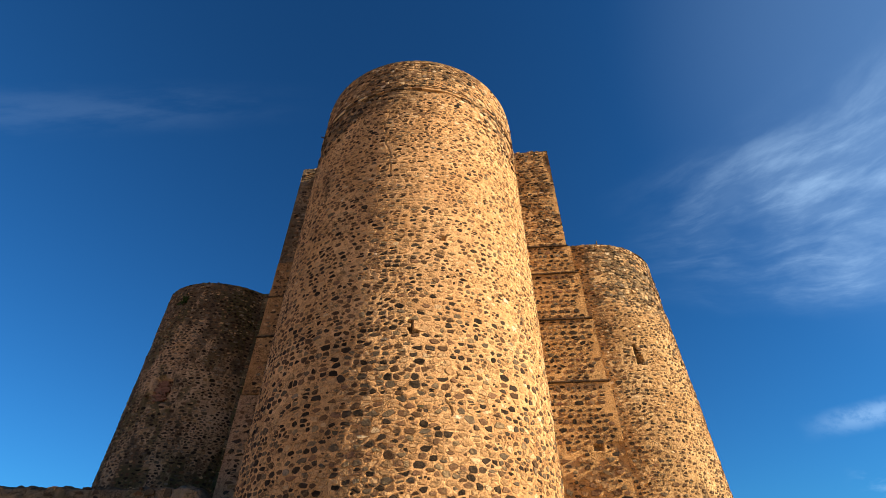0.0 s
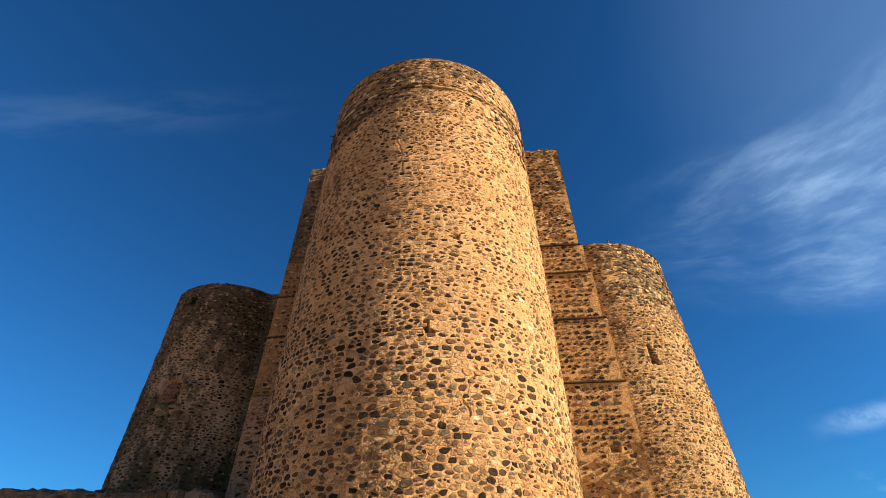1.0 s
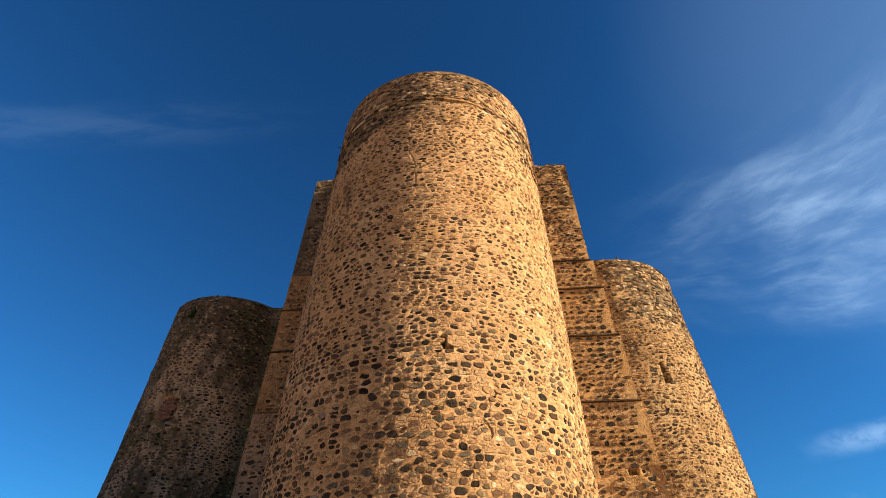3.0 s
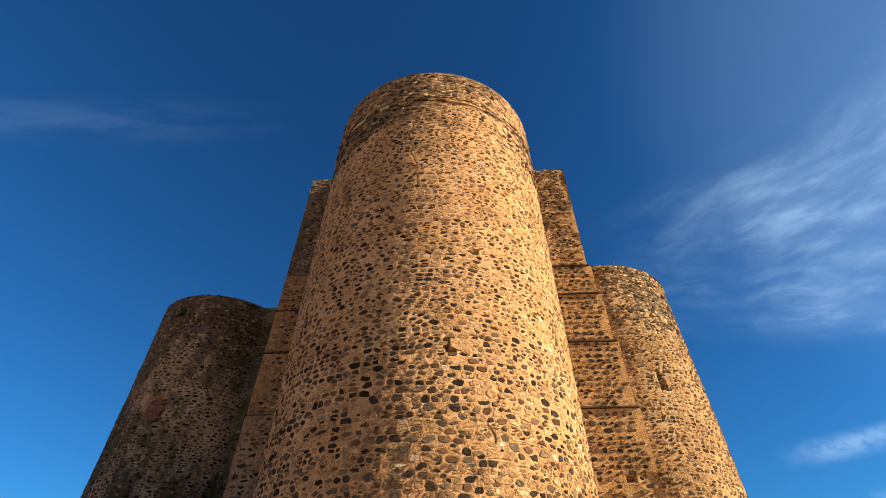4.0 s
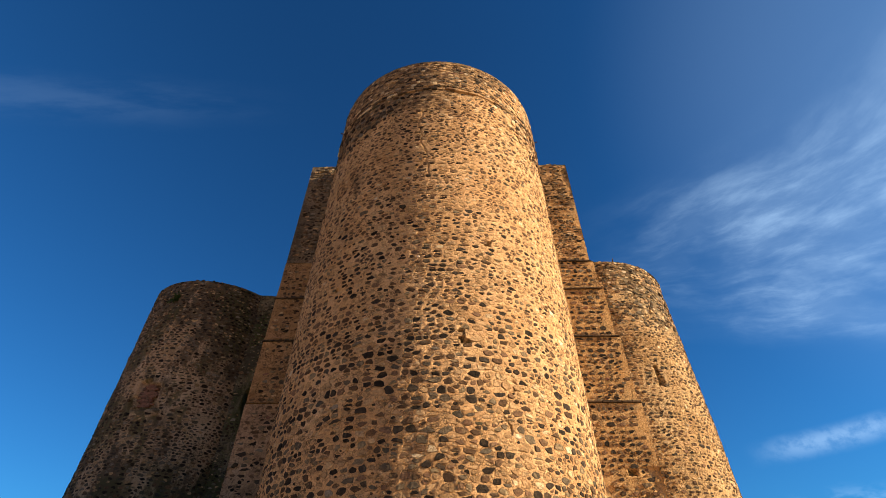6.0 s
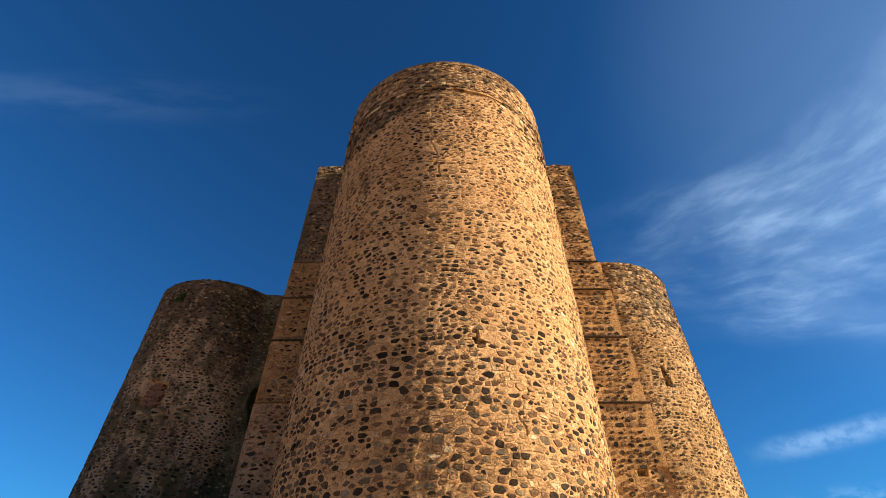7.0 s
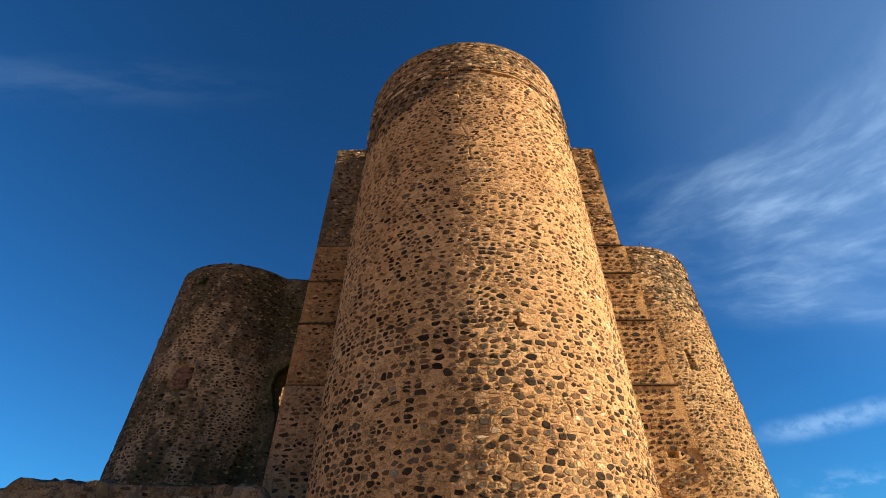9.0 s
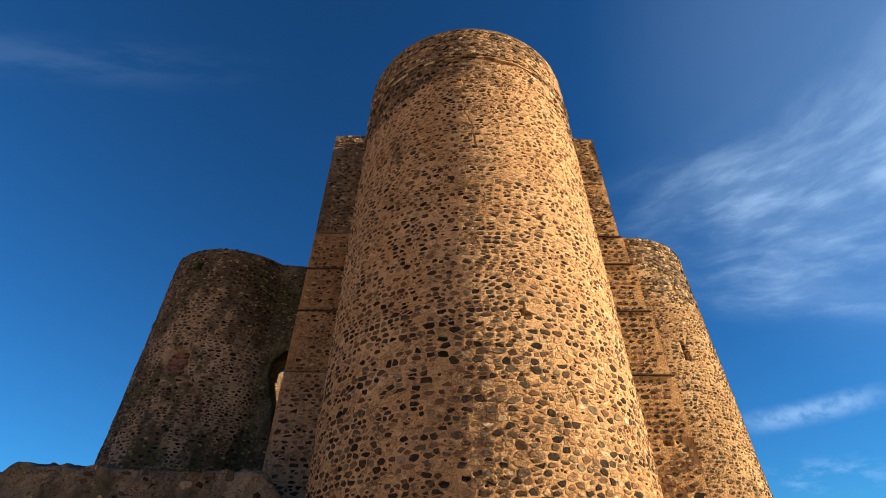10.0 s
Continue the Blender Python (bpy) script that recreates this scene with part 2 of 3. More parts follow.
MORTAR_PALE = mortar("pale_mortar", (0.37, 0.23, 0.107), (0.46, 0.305, 0.152), (0.53, 0.375, 0.205), (0.12, 0.09, 0.055), 0.52, 0.66, band=(8.5, 12.0))
DARK = stone_mat("dark_stone", [(0, (0.018, 0.012, 0.008)), (0.5, (0.033, 0.022, 0.014)), (1, (0.070, 0.047, 0.030))], lichen_amt=0.15)
DARK = stone_mat("dark_stone", [(0, (0.011, 0.008, 0.006)), (0.5, (0.022, 0.016, 0.012)), (1, (0.046, 0.036, 0.029))], lichen_amt=0.12)
GREY = stone_mat("grey_stone", [(0, (0.085, 0.068, 0.050)), (0.6, (0.15, 0.120, 0.085)), (1, (0.25, 0.185, 0.115))])
GREY = stone_mat("grey_stone", [(0, (0.070, 0.055, 0.040)), (0.6, (0.14, 0.106, 0.070)), (1, (0.22, 0.16, 0.094))])
BROWN = stone_mat("brown_stone", [(0, (0.085, 0.046, 0.024)), (0.5, (0.19, 0.106, 0.054)), (1, (0.28, 0.165, 0.088))], (0.36, 0.21, 0.105), 0.3)
BROWN = stone_mat("brown_stone", [(0, (0.050, 0.029, 0.017)), (0.5, (0.105, 0.060, 0.033)), (1, (0.19, 0.108, 0.064))], lichen_amt=0.35)
TAN = stone_mat("tan_stone", [(0, (0.24, 0.148, 0.074)), (0.5, (0.36, 0.222, 0.112)), (1, (0.46, 0.31, 0.17))], (0.44, 0.275, 0.14), 0.5)
PALE = stone_mat("pale_stone", [(0, (0.42, 0.295, 0.165)), (0.6, (0.50, 0.375, 0.23)), (1, (0.62, 0.51, 0.37))], (0.45, 0.30, 0.16))
SOOT = stone_mat("weathered_stone", [(0, (0.030, 0.024, 0.018)), (0.45, (0.085, 0.066, 0.047)), (0.8, (0.16, 0.125, 0.092)), (1, (0.25, 0.20, 0.15))], (0.06, 0.058, 0.026), 0.45, (0.47, 0.59, 0.85))
SOOT = stone_mat("weathered_stone", [(0, (0.04, 0.032, 0.025)), (0.5, (0.10, 0.08, 0.058)), (1, (0.24, 0.195, 0.15))], (0.07, 0.066, 0.032), 0.6)
RED = stone_mat("red_brick", [(0, (0.16, 0.085, 0.062)), (1, (0.22, 0.125, 0.092))], (0.2, 0.14, 0.1), 0.3)
RED = stone_mat("red_brick", [(0, (0.14, 0.065, 0.045)), (1, (0.22, 0.11, 0.075))], (0.2, 0.14, 0.1), 0.3)
# dark slate, lowered further so its tone holds the ledges' shadow line
SLATE = stone_mat("slate_slab", [(0, (0.022, 0.017, 0.013)), (1, (0.085, 0.058, 0.038))], (0.25, 0.16, 0.09), 0.25)


def iron_mat():
    mat, nt, b, g = material("rusty_iron", 0.7)
    nt.links.new(ramp_node(nt, noise_node(nt, g.outputs["Position"], 40), [(0.4, (0.03, 0.022, 0.02)), (0.65, (0.13, 0.05, 0.025))]), b.inputs["Base Color"])
    b.inputs["Metallic"].default_value = 0.5
    return mat


def earth_mat():
    mat, nt, b, g = material("bounce_earth", 1.0)
    P = g.outputs["Position"]
    # unseen ground: tone raised to throw warm fill onto the shaded walls
    c = ramp_node(nt, noise_node(nt, P, 0.35, 8, 0.65), [(0.35, (0.42, 0.31, 0.18)), (0.5, (0.56, 0.42, 0.265)), (0.66, (0.64, 0.51, 0.35))])
    c = mix_node(nt, 0.6, c, ramp_node(nt, noise_node(nt, P, 14, 6, 0.7), [(0.3, (0.5, 0.5, 0.48)), (0.7, (1.3, 1.25, 1.2))]), "MULTIPLY")
    nt.links.new(c, b.inputs["Base Color"])
    bump(nt, b, noise_node(nt, P, 9, 7, 0.7), 0.8, 0.05)
    return mat


IRON, EARTH = iron_mat(), earth_mat()

# ---- tools for masonry ----
rng = np.random.default_rng(7)
TABLE = rng.random((256, 256))


def field(u, v, size, seed=0, octaves=4, rough=0.55):
    """Smooth noise from -1 to 1 over the surface, with features of that size in metres."""
    tot, amp, norm = 0.0, 1.0, 0.0
    for k in range(octaves):
        a, c = np.asarray(u) / size + 17.3 * seed + 5.1 * k, np.asarray(v) / size + 9.7 * seed + 3.3 * k
        i, j = np.floor(a).astype(int), np.floor(c).astype(int)
        f, h = a - i, c - j
        f, h = f * f * (3 - 2 * f), h * h * (3 - 2 * h)
        g = lambda x, y: TABLE[x % 256, y % 256]
        tot = tot + amp * ((g(i, j) * (1 - f) + g(i + 1, j) * f) * (1 - h) + (g(i, j + 1) * (1 - f) + g(i + 1, j + 1) * f) * h)
        norm, amp, size = norm + amp, amp * rough, size / 2
    return 2 * tot / norm - 1


class Round:
    """The face of a round tower: u is the way along the arc from its front, v the height."""

    def __init__(self, x, y, r0, r1):
        self.c, self.r0, self.r1 = (x, y), r0, r1

    def spot(self, u, v):
        a = np.asarray(u) / self.r0
        r = self.r0 + self.r1 * np.asarray(v)
        n = np.stack([np.sin(a), -np.cos(a), 0 * a], -1)
        t = np.stack([np.cos(a), np.sin(a), 0 * a], -1)
        p = np.stack([self.c[0] + r * n[..., 0], self.c[1] + r * n[..., 1], v + 0 * a], -1)
        return p, t, n


class Flat:
    """The face of a straight wall from a to b; proud(v) sets lower courses forward."""

    def __init__(self, a, b, proud=lambda v: 0 * v):
        self.a, d = np.array(a, float), np.array(b, float) - np.array(a, float)
        self.length = float(np.hypot(*d))
        self.d, self.proud = d / self.length, proud

    def spot(self, u, v):
        u, v = np.asarray(u, float), np.asarray(v, float)
        one = np.ones_like(u)
        t = np.stack([one * self.d[0], one * self.d[1], 0 * one], -1)
        n = np.stack([one * self.d[1], -one * self.d[0], 0 * one], -1)
        p = np.stack([self.a[0] + u * self.d[0], self.a[1] + u * self.d[1], v], -1) + n * self.proud(v)[..., None]
        return p, t, n


def mesh_of(name, verts, faces, mats, index=None, smooth=True):
    me = bpy.data.meshes.new(name)
    verts, faces = np.asarray(verts, np.float32), np.asarray(faces, np.int32)
    k = faces.shape[1]
    me.vertices.add(len(verts)); me.vertices.foreach_set("co", verts.ravel())
    me.loops.add(faces.size); me.loops.foreach_set("vertex_index", faces.ravel())
    me.polygons.add(len(faces)); me.polygons.foreach_set("loop_start", np.arange(0, faces.size, k, dtype=np.int32))
    if index is not None:
        me.polygons.foreach_set("material_index", np.asarray(index, np.int32))
    me.polygons.foreach_set("use_smooth", np.full(len(faces), smooth))
    for m in mats:
        me.materials.append(m)
    me.update(calc_edges=True)
    me.validate()
    return me


def child(name, me, parent, label="", kind=""):
    ob = new(name, me)
    ob.parent = parent
    return tagged(ob, label, kind=kind)


def part(name, bm, mat, parent, label=""):
    me = bpy.data.meshes.new(name)
    bm.to_mesh(me); bm.free()
    me.materials.append(mat)
    return child(name, me, parent, label)


def sheet(surf, us, vs, relief, stones=None):
    """A displaced grid over a face: vertices and quads."""
    U, V = np.meshgrid(us, vs, indexing="ij")
    p, t, n = surf.spot(U, V)
    out = relief(U, V)
    if stones:
        out = out + stones.beds(us, vs)
    p = p + n * out[..., None]
    nu, nv = U.shape
    i = np.arange(nu * nv).reshape(nu, nv)
    q = np.stack([i[:-1, :-1], i[1:, :-1], i[1:, 1:], i[:-1, 1:]], -1).reshape(-1, 4)
    return p.reshape(-1, 3), q


def join(pieces):
    vs, fs, k = [], [], 0
    for v, f in pieces:
        vs.append(v); fs.append(np.asarray(f) + k); k += len(v)
    return np.concatenate(vs), np.concatenate(fs)


def box_mesh(x0, x1, y0, y1, z0, z1, bevel=0.0):
    bm = bmesh.new()
    bmesh.ops.create_cube(bm, size=1)
    for v in bm.verts:
        v.co = Vector(((x0 + x1) / 2 + v.co.x * (x1 - x0), (y0 + y1) / 2 + v.co.y * (y1 - y0), (z0 + z1) / 2 + v.co.z * (z1 - z0)))
    if bevel:
        bmesh.ops.bevel(bm, geom=bm.edges[:], offset=bevel, segments=2, affect="EDGES", profile=0.6)
    return bm


# field stones: each fills its share of the face, with a worn edge and an uneven front
K = 8
PALETTE = [DARK, GREY, BROWN, TAN, PALE, SOOT, RED, SLATE]


CHIPS = 0.6                          # small chips wedged between the stones


def lay(u0, u1, v0, v1, style, keep=None, wild=1.0):
    """Courses of field stones over a face. style(u, v) gives width, height, chance, joint, proudness and the shares of the palette.
    Returns rows of u, v, half width, half height, proudness, joint, tone."""
    out = []
    v = v0
    while v < v1:
        mid = style((u0 + u1) / 2, v)
        row = mid[1] * (1 + wild * rng.uniform(-0.34, 0.34))
        u = u0 + rng.uniform(0, 0.3)
        while u < u1:
            w0, h0, chance, joint, proud, shares = style(u, v + row / 2)
            h = row * rng.uniform(0.55, 1.1) * h0 / mid[1]
            w = w0 * rng.choice([rng.uniform(0.4, 0.8), rng.uniform(0.8, 1.25), rng.uniform(1.25, 1.8)], p=[0.38, 0.42, 0.2])
            if rng.random() < chance:
                cu, cv = u + w / 2, v + row / 2 + wild * (rng.uniform(-0.07, 0.07) * (row + 0.2 * joint) + 0.06 * float(field(u, v, 1.5, 15)))
                if keep is None or keep(cu, cv):
                    shares = np.maximum(shares, 0)
                    tone = rng.choice(8, p=shares / shares.sum())
                    out.append((cu, cv, w / 2, h / 2, proud * rng.uniform(-1.0, 1.3), min(joint, 0.06) * rng.uniform(0.4, 1.3), tone))
                    if rng.random() < CHIPS:
                        cw = rng.uniform(0.016, 0.05)
                        out.append((u + w * rng.uniform(0.2, 1.2), v + rng.choice([-0.1, 1.1]) * row, cw * rng.uniform(0.9, 1.8), cw * 0.75, proud * rng.uniform(-1, 1), 0.025, rng.choice([0, 2, 3, 3, 2, 1])))
            u += w + 0.5 * min(joint, 0.16) * rng.uniform(0.4, 1.6)
        v += row + 0.4 * mid[3] * rng.uniform(0.4, 1.0)
    return np.array(out)


def outlines(rows):
    """The reach of each stone in K directions: up to half-way to its neighbours, less the joint, and no further than its own size."""
    n = len(rows)
    # between a worn pebble and a broken block, pulled out of true
    a = (np.arange(K) + rng.uniform(-0.36, 0.36, (n, K))) * (2 * np.pi / K) + rng.uniform(0, 1, (n, 1))
    blunt = rng.uniform(2.2, 9.0, (n, 1))
    lean = rng.normal(0, 0.25, (n, 1))
    cx, cy = np.cos(a), np.sin(a)
    own = 1.0 / (np.abs((cx - lean * cy) / rows[:, 2:3]) ** blunt + np.abs(cy / rows[:, 3:4]) ** blunt) ** (1 / blunt)
    own = own * (1 + rng.uniform(0, 0.20, (n, 1)) * np.cos(3 * a + rng.uniform(0, 6.3, (n, 1))) + rng.uniform(0, 0.10, (n, 1)) * np.cos(2 * a + rng.uniform(0, 6.3, (n, 1))) + rng.normal(0, 0.085, (n, K)))
    c, d = np.cos(a), np.sin(a)
    reach = np.full((n, K), 9.0)
    ratio = 1.6
    P = rows[:, :2] * np.array([1, ratio])
    D = np.stack([c, d * ratio], -1)
    order = np.argsort(rows[:, 1])
    for k in range(0, n, 400):
        ids = order[k:k + 400]
        lo, hi = rows[ids, 1].min() - 0.5, rows[ids, 1].max() + 0.5
        cand = order[(rows[order, 1] > lo) & (rows[order, 1] < hi)]
        away = P[cand][None] - P[ids][:, None]
        dist = (away ** 2).sum(-1)
        near = np.argsort(dist, 1)[:, 1:15]
        q = np.take_along_axis(away, near[..., None], 1)
        along = (q[:, :, None] * D[ids][:, None]).sum(-1)
        half = np.where(along > 1e-6, 0.5 * (q ** 2).sum(-1)[..., None] / np.maximum(along, 1e-6), 9.0)
        reach[ids] = half.min(1)
    r = np.minimum(reach - 0.5 * rows[:, 5:6], own * 1.25)
    r = np.maximum(r, 0.25 * np.minimum(own, 0.1))
    return a, r


def stone_faces():
    f = []
    for r in range(2):
        for i in range(K):
            j = (i + 1) % K
            f += [(r * K + i, r * K + j, (r + 1) * K + j), (r * K + i, (r + 1) * K + j, (r + 1) * K + i)]
    f += [(2 * K + i, 2 * K + (i + 1) % K, 3 * K) for i in range(K)]
    return np.array(f)


STONE_FACES = stone_faces()


def stone_verts(rows, a, r):
    """The stones in their own axes: along, up, out."""
    n = len(rows)
    x, y = np.cos(a) * r, np.sin(a) * r
    tilt = rng.normal(0, 0.032, (n, 2))
    rings = []
    for sc, z, jz in ((1.0, -0.05, 0), (1.0, 0.001, 0.0015), (0.9, 0.004, 0.002)):
        zz = z + rng.normal(0, 1, (n, K)) * jz
        if z > -0.05:
            zz = zz + rows[:, 4:5] + (x * sc) * tilt[:, :1] + (y * sc) * tilt[:, 1:]
        rings.append(np.stack([x * sc, y * sc, zz], -1))
    top = np.stack([0 * x[:, :1], 0 * x[:, :1], rows[:, 4:5] + 0.005 + rng.normal(0, 0.002, (n, 1))], -1)
    return np.concatenate(rings + [top], 1)


class Stones:
    """The stones of one face, and the beds that they leave in its mortar."""

    def __init__(self, surf, rows, bed=0.016, relief=None):
        if relief:
            rows[:, 4] += relief(rows[:, 0], rows[:, 1]) - (0.002 if bed > 0.01 else -0.007)
        self.surf, self.rows, self.bed = surf, rows, bed
        self.a, self.r = outlines(rows)
        self.local = stone_verts(rows, self.a, self.r)

    def beds(self, us, vs):
        """How far the mortar lies back round each stone, on a grid of columns us and rows vs."""
        out = np.zeros((len(us), len(vs)))
        self.lap = field(*np.meshgrid(us, vs, indexing="ij"), 0.09, 6, 2)
        for (u, v), a, r in zip(self.rows[:, :2], self.a, self.r):
            m = r.max() * 1.2 + 0.01
            i0, i1, j0, j1 = np.searchsorted(us, u - m), np.searchsorted(us, u + m), np.searchsorted(vs, v - m), np.searchsorted(vs, v + m)
            if i1 <= i0 or j1 <= j0:
                continue
            X, Y = np.meshgrid(us[i0:i1] - u, vs[j0:j1] - v, indexing="ij")
            rad = np.interp((np.arctan2(Y, X) - a[0]) % (2 * np.pi), np.append(a - a[0], 2 * np.pi), np.append(r, r[0]))
            ragged = rad * (0.99 + 0.22 * self.lap[i0:i1, j0:j1]) + 0.007  # the mortar laps over the edges here, stands back there
            out[i0:i1, j0:j1] = np.minimum(out[i0:i1, j0:j1], -self.bed * np.clip((ragged - np.hypot(X, Y)) / 0.014, 0, 1))
        return out

    def place(self, ids):
        p, t, n = self.surf.spot(self.rows[ids, 0], self.rows[ids, 1])
        up = np.zeros_like(p); up[:, 2] = 1
        return p, t, up, n

    def build(self, parent, near=None, label="field stones set in mortar", limit=300):
        """Those inside near are pieces of their own, built later; the rest is one joined part."""
        rows = self.rows
        pick = np.zeros(len(rows), bool)
        if near is not None:
            pick[np.flatnonzero(near(rows))[:limit]] = True
        rest, L = np.flatnonzero(~pick), self.local
        p, t, up, n = self.place(rest)
        S = L[rest]
        V = p[:, None] + S[..., 0:1] * t[:, None] + S[..., 1:2] * up[:, None] + S[..., 2:3] * n[:, None]
        F = STONE_FACES[None] + (np.arange(len(rest)) * S.shape[1])[:, None, None]
        idx = np.repeat(rows[rest, 6].astype(int), len(STONE_FACES))
        child("rubble", mesh_of("rubble", V.reshape(-1, 3), F.reshape(-1, 3), PALETTE, idx, smooth=False), parent, label, "stuff")
        if pick.any():
            LATE.append((self, np.flatnonzero(pick), parent))


def single_stones(stones, ids, parent):
    p, t, up, n = stones.place(ids)
    for k, i in enumerate(ids):
        ob = new("stone", mesh_of("stone", stones.local[i], STONE_FACES, [PALETTE[int(stones.rows[i, 6])]], smooth=False))
        ob.parent = parent
        ob.matrix_basis = Matrix([[*c] for c in zip(t[k], up[k], n[k], p[k])] + [[0, 0, 0, 1]])


LATE = []


def hollow(U, V, u, v, w, h, depth):
    """A hole with crumbled edges in a face."""
    d = np.maximum(np.abs(U - u) / w, np.abs(V - v) / h) + 0.55 * field(U, V, 0.14, 3)
    return -depth * np.clip((1.15 - d) / 0.3, 0, 1)


def thing(name, label, category, group=""):
    return tagged(new(name), label, category, group)


def round_core(surf, us, vs, back, relief, top, mat, parent, stones, label="", half=False):
    """The mortar body of a round tower: a fine front, a plain back and a flat top."""
    front = sheet(surf, us, vs, relief, stones)
    if half:
        ends, _, _ = surf.spot(np.array([us[-1], us[0]]), np.zeros(2))
        chord = Flat(ends[0, :2], ends[1, :2])
        line = np.linspace(0, chord.length, 12)
        v, f = join([front, sheet(chord, line, np.linspace(vs[0], top, 9), lambda u, v: 0 * u)])
        rim = np.concatenate([surf.spot(us, 0 * us + top)[0], chord.spot(line, 0 * line + top)[0]])
        mid, m = rim.mean(0), len(rim)
        k = np.arange(m)
        loops = np.concatenate([rim, rim * 0.5 + mid * 0.5, rim * 0.001 + mid * 0.999])
        v, f = join([(v, f), (loops, np.concatenate([np.stack([k, (k + 1) % m, (k + 1) % m + m, k + m], -1) + q for q in (0, m)]))])
        return child("wall", mesh_of("wall", v, f, [mat]), parent, label)
    rest = sheet(surf, np.linspace(us[-1], us[0] + 2 * np.pi * surf.r0, back), np.linspace(vs[0], vs[-1], 9), lambda u, v: 0 * u)
    ring = np.concatenate([us, np.linspace(us[-1], us[0] + 2 * np.pi * surf.r0, 40)[1:]])
    p, t, n = surf.spot(ring, 0 * ring + top)
    a, b = p - 0.004 * n, p - 0.55 * n
    b[:, 2] += 0.03
    low = b.copy(); low[:, 2] = top - 0.9
    mid = low * 0 + np.array([surf.c[0], surf.c[1], top - 0.9])
    m = len(ring); i = np.arange(m - 1)
    ring_v = np.concatenate([a, b, low, mid])
    ring_f = np.concatenate([np.stack([i + k * m, i + 1 + k * m, i + 1 + (k + 1) * m, i + (k + 1) * m], -1) for k in range(3)])
    v, f = join([front, rest, (ring_v, ring_f)])
    return child("wall", mesh_of("wall", v, f, [mat]), parent, label)


# ---- the ground ----


def build_ground():
    c = [-2500, -900, -300, -100, -50] + list(np.linspace(-28, 28, 57)) + [50, 100, 300, 900, 2500]
    X, Y = np.meshgrid(c, c, indexing="ij")
    Z = 0.06 * field(X, Y, 4.0, 2) - 0.07
    n = len(c); i = np.arange(n * n).reshape(n, n)
    q = np.stack([i[:-1, :-1], i[1:, :-1], i[1:, 1:], i[:-1, 1:]], -1).reshape(-1, 4)
    ob = new("ground", mesh_of("ground", np.stack([X, Y, Z], -1).reshape(-1, 3), q, [EARTH]))
    tagged(ob, "unseen sandy earth, kept pale to bounce light onto the castle", "ground", kind="structure")


build_ground()

# ---- the great round tower ----
MAIN = Round(-0.93, 11.97, 3.67, -0.008)
MAIN_TOP = 16.25
MAIN_HOLES = [(0.95, 8.55, 0.07, 0.07, 0.22), (0.26, 6.2, 0.05, 0.1, 0.2), (0.36, 6.04, 0.1, 0.05, 0.2), (2.2, 10.2, 0.05, 0.05, 0.18), (1.75, 12.0, 0.04, 0.05, 0.15), (-1.6, 9.4, 0.05, 0.05, 0.16), (-2.6, 7.6, 0.05, 0.05, 0.16)]


def crack_line(v):
    return np.interp(v, [10.6, 12.0, 12.8, 13.6], [-0.42, -0.66, -0.80, -0.70]) + 0.13 * field(v, np.asarray(v) * 0 + 3, 0.42, 12, 4, 0.78)


def main_relief(U, V):
    r = 0.008 * field(U, V, 0.28, 1) + 0.003 * field(U, V, 0.07, 4, 2) + 0.02 * field(U, V, 2.2, 5, 2)
    for h in MAIN_HOLES:
        r = r + hollow(U, V, *h)
    for lo, hi, off, wide in ((10.65, 13.5, 0.0, 0.012), (4.4, 5.4, 1.15, 0.012)):
        d = np.abs(U - off - crack_line(V)) if off == 0.0 else np.abs(U - off - 0.12 * np.sin(V * 5) - 0.05 * np.sin(V * 17))
        r = r - 0.06 * np.clip(1.4 - d / wide, 0, 1) * ((V > lo) & (V < hi)) * np.clip(1.1 + 2 * field(V, U * 0, 0.25, 14), 0.2, 1)
    # the lower face stands forward a little below the parapet's foot
    return r + 0.012 * (V > 14.75) - 0.05 * np.clip(field(U, V, 0.9, 8) * 2, 0, 1) * ((V > 13.3) & (V < 14.6))


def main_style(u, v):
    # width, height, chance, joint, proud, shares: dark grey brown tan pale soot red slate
    # paler, fewer dark stones sunward: pale rubble, plus sunlight put into the tones
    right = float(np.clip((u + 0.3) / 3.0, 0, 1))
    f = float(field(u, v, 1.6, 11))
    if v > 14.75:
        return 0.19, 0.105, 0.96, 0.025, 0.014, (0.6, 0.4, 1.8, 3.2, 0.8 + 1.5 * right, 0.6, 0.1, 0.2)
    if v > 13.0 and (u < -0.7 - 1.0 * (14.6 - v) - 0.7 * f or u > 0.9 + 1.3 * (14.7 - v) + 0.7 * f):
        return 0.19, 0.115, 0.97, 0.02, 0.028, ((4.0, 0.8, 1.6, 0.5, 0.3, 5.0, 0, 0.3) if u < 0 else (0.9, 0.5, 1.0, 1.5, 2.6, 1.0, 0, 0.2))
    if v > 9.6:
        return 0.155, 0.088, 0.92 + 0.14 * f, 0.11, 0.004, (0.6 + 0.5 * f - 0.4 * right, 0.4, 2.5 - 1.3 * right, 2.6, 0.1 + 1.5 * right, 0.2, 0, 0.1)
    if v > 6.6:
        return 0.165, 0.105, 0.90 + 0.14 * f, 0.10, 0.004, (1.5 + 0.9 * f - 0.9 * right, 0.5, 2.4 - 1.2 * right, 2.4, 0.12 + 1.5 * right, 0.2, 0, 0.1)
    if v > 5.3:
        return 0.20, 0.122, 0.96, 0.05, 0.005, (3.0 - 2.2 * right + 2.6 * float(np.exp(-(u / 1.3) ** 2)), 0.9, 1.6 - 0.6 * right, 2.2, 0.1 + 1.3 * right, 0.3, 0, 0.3)
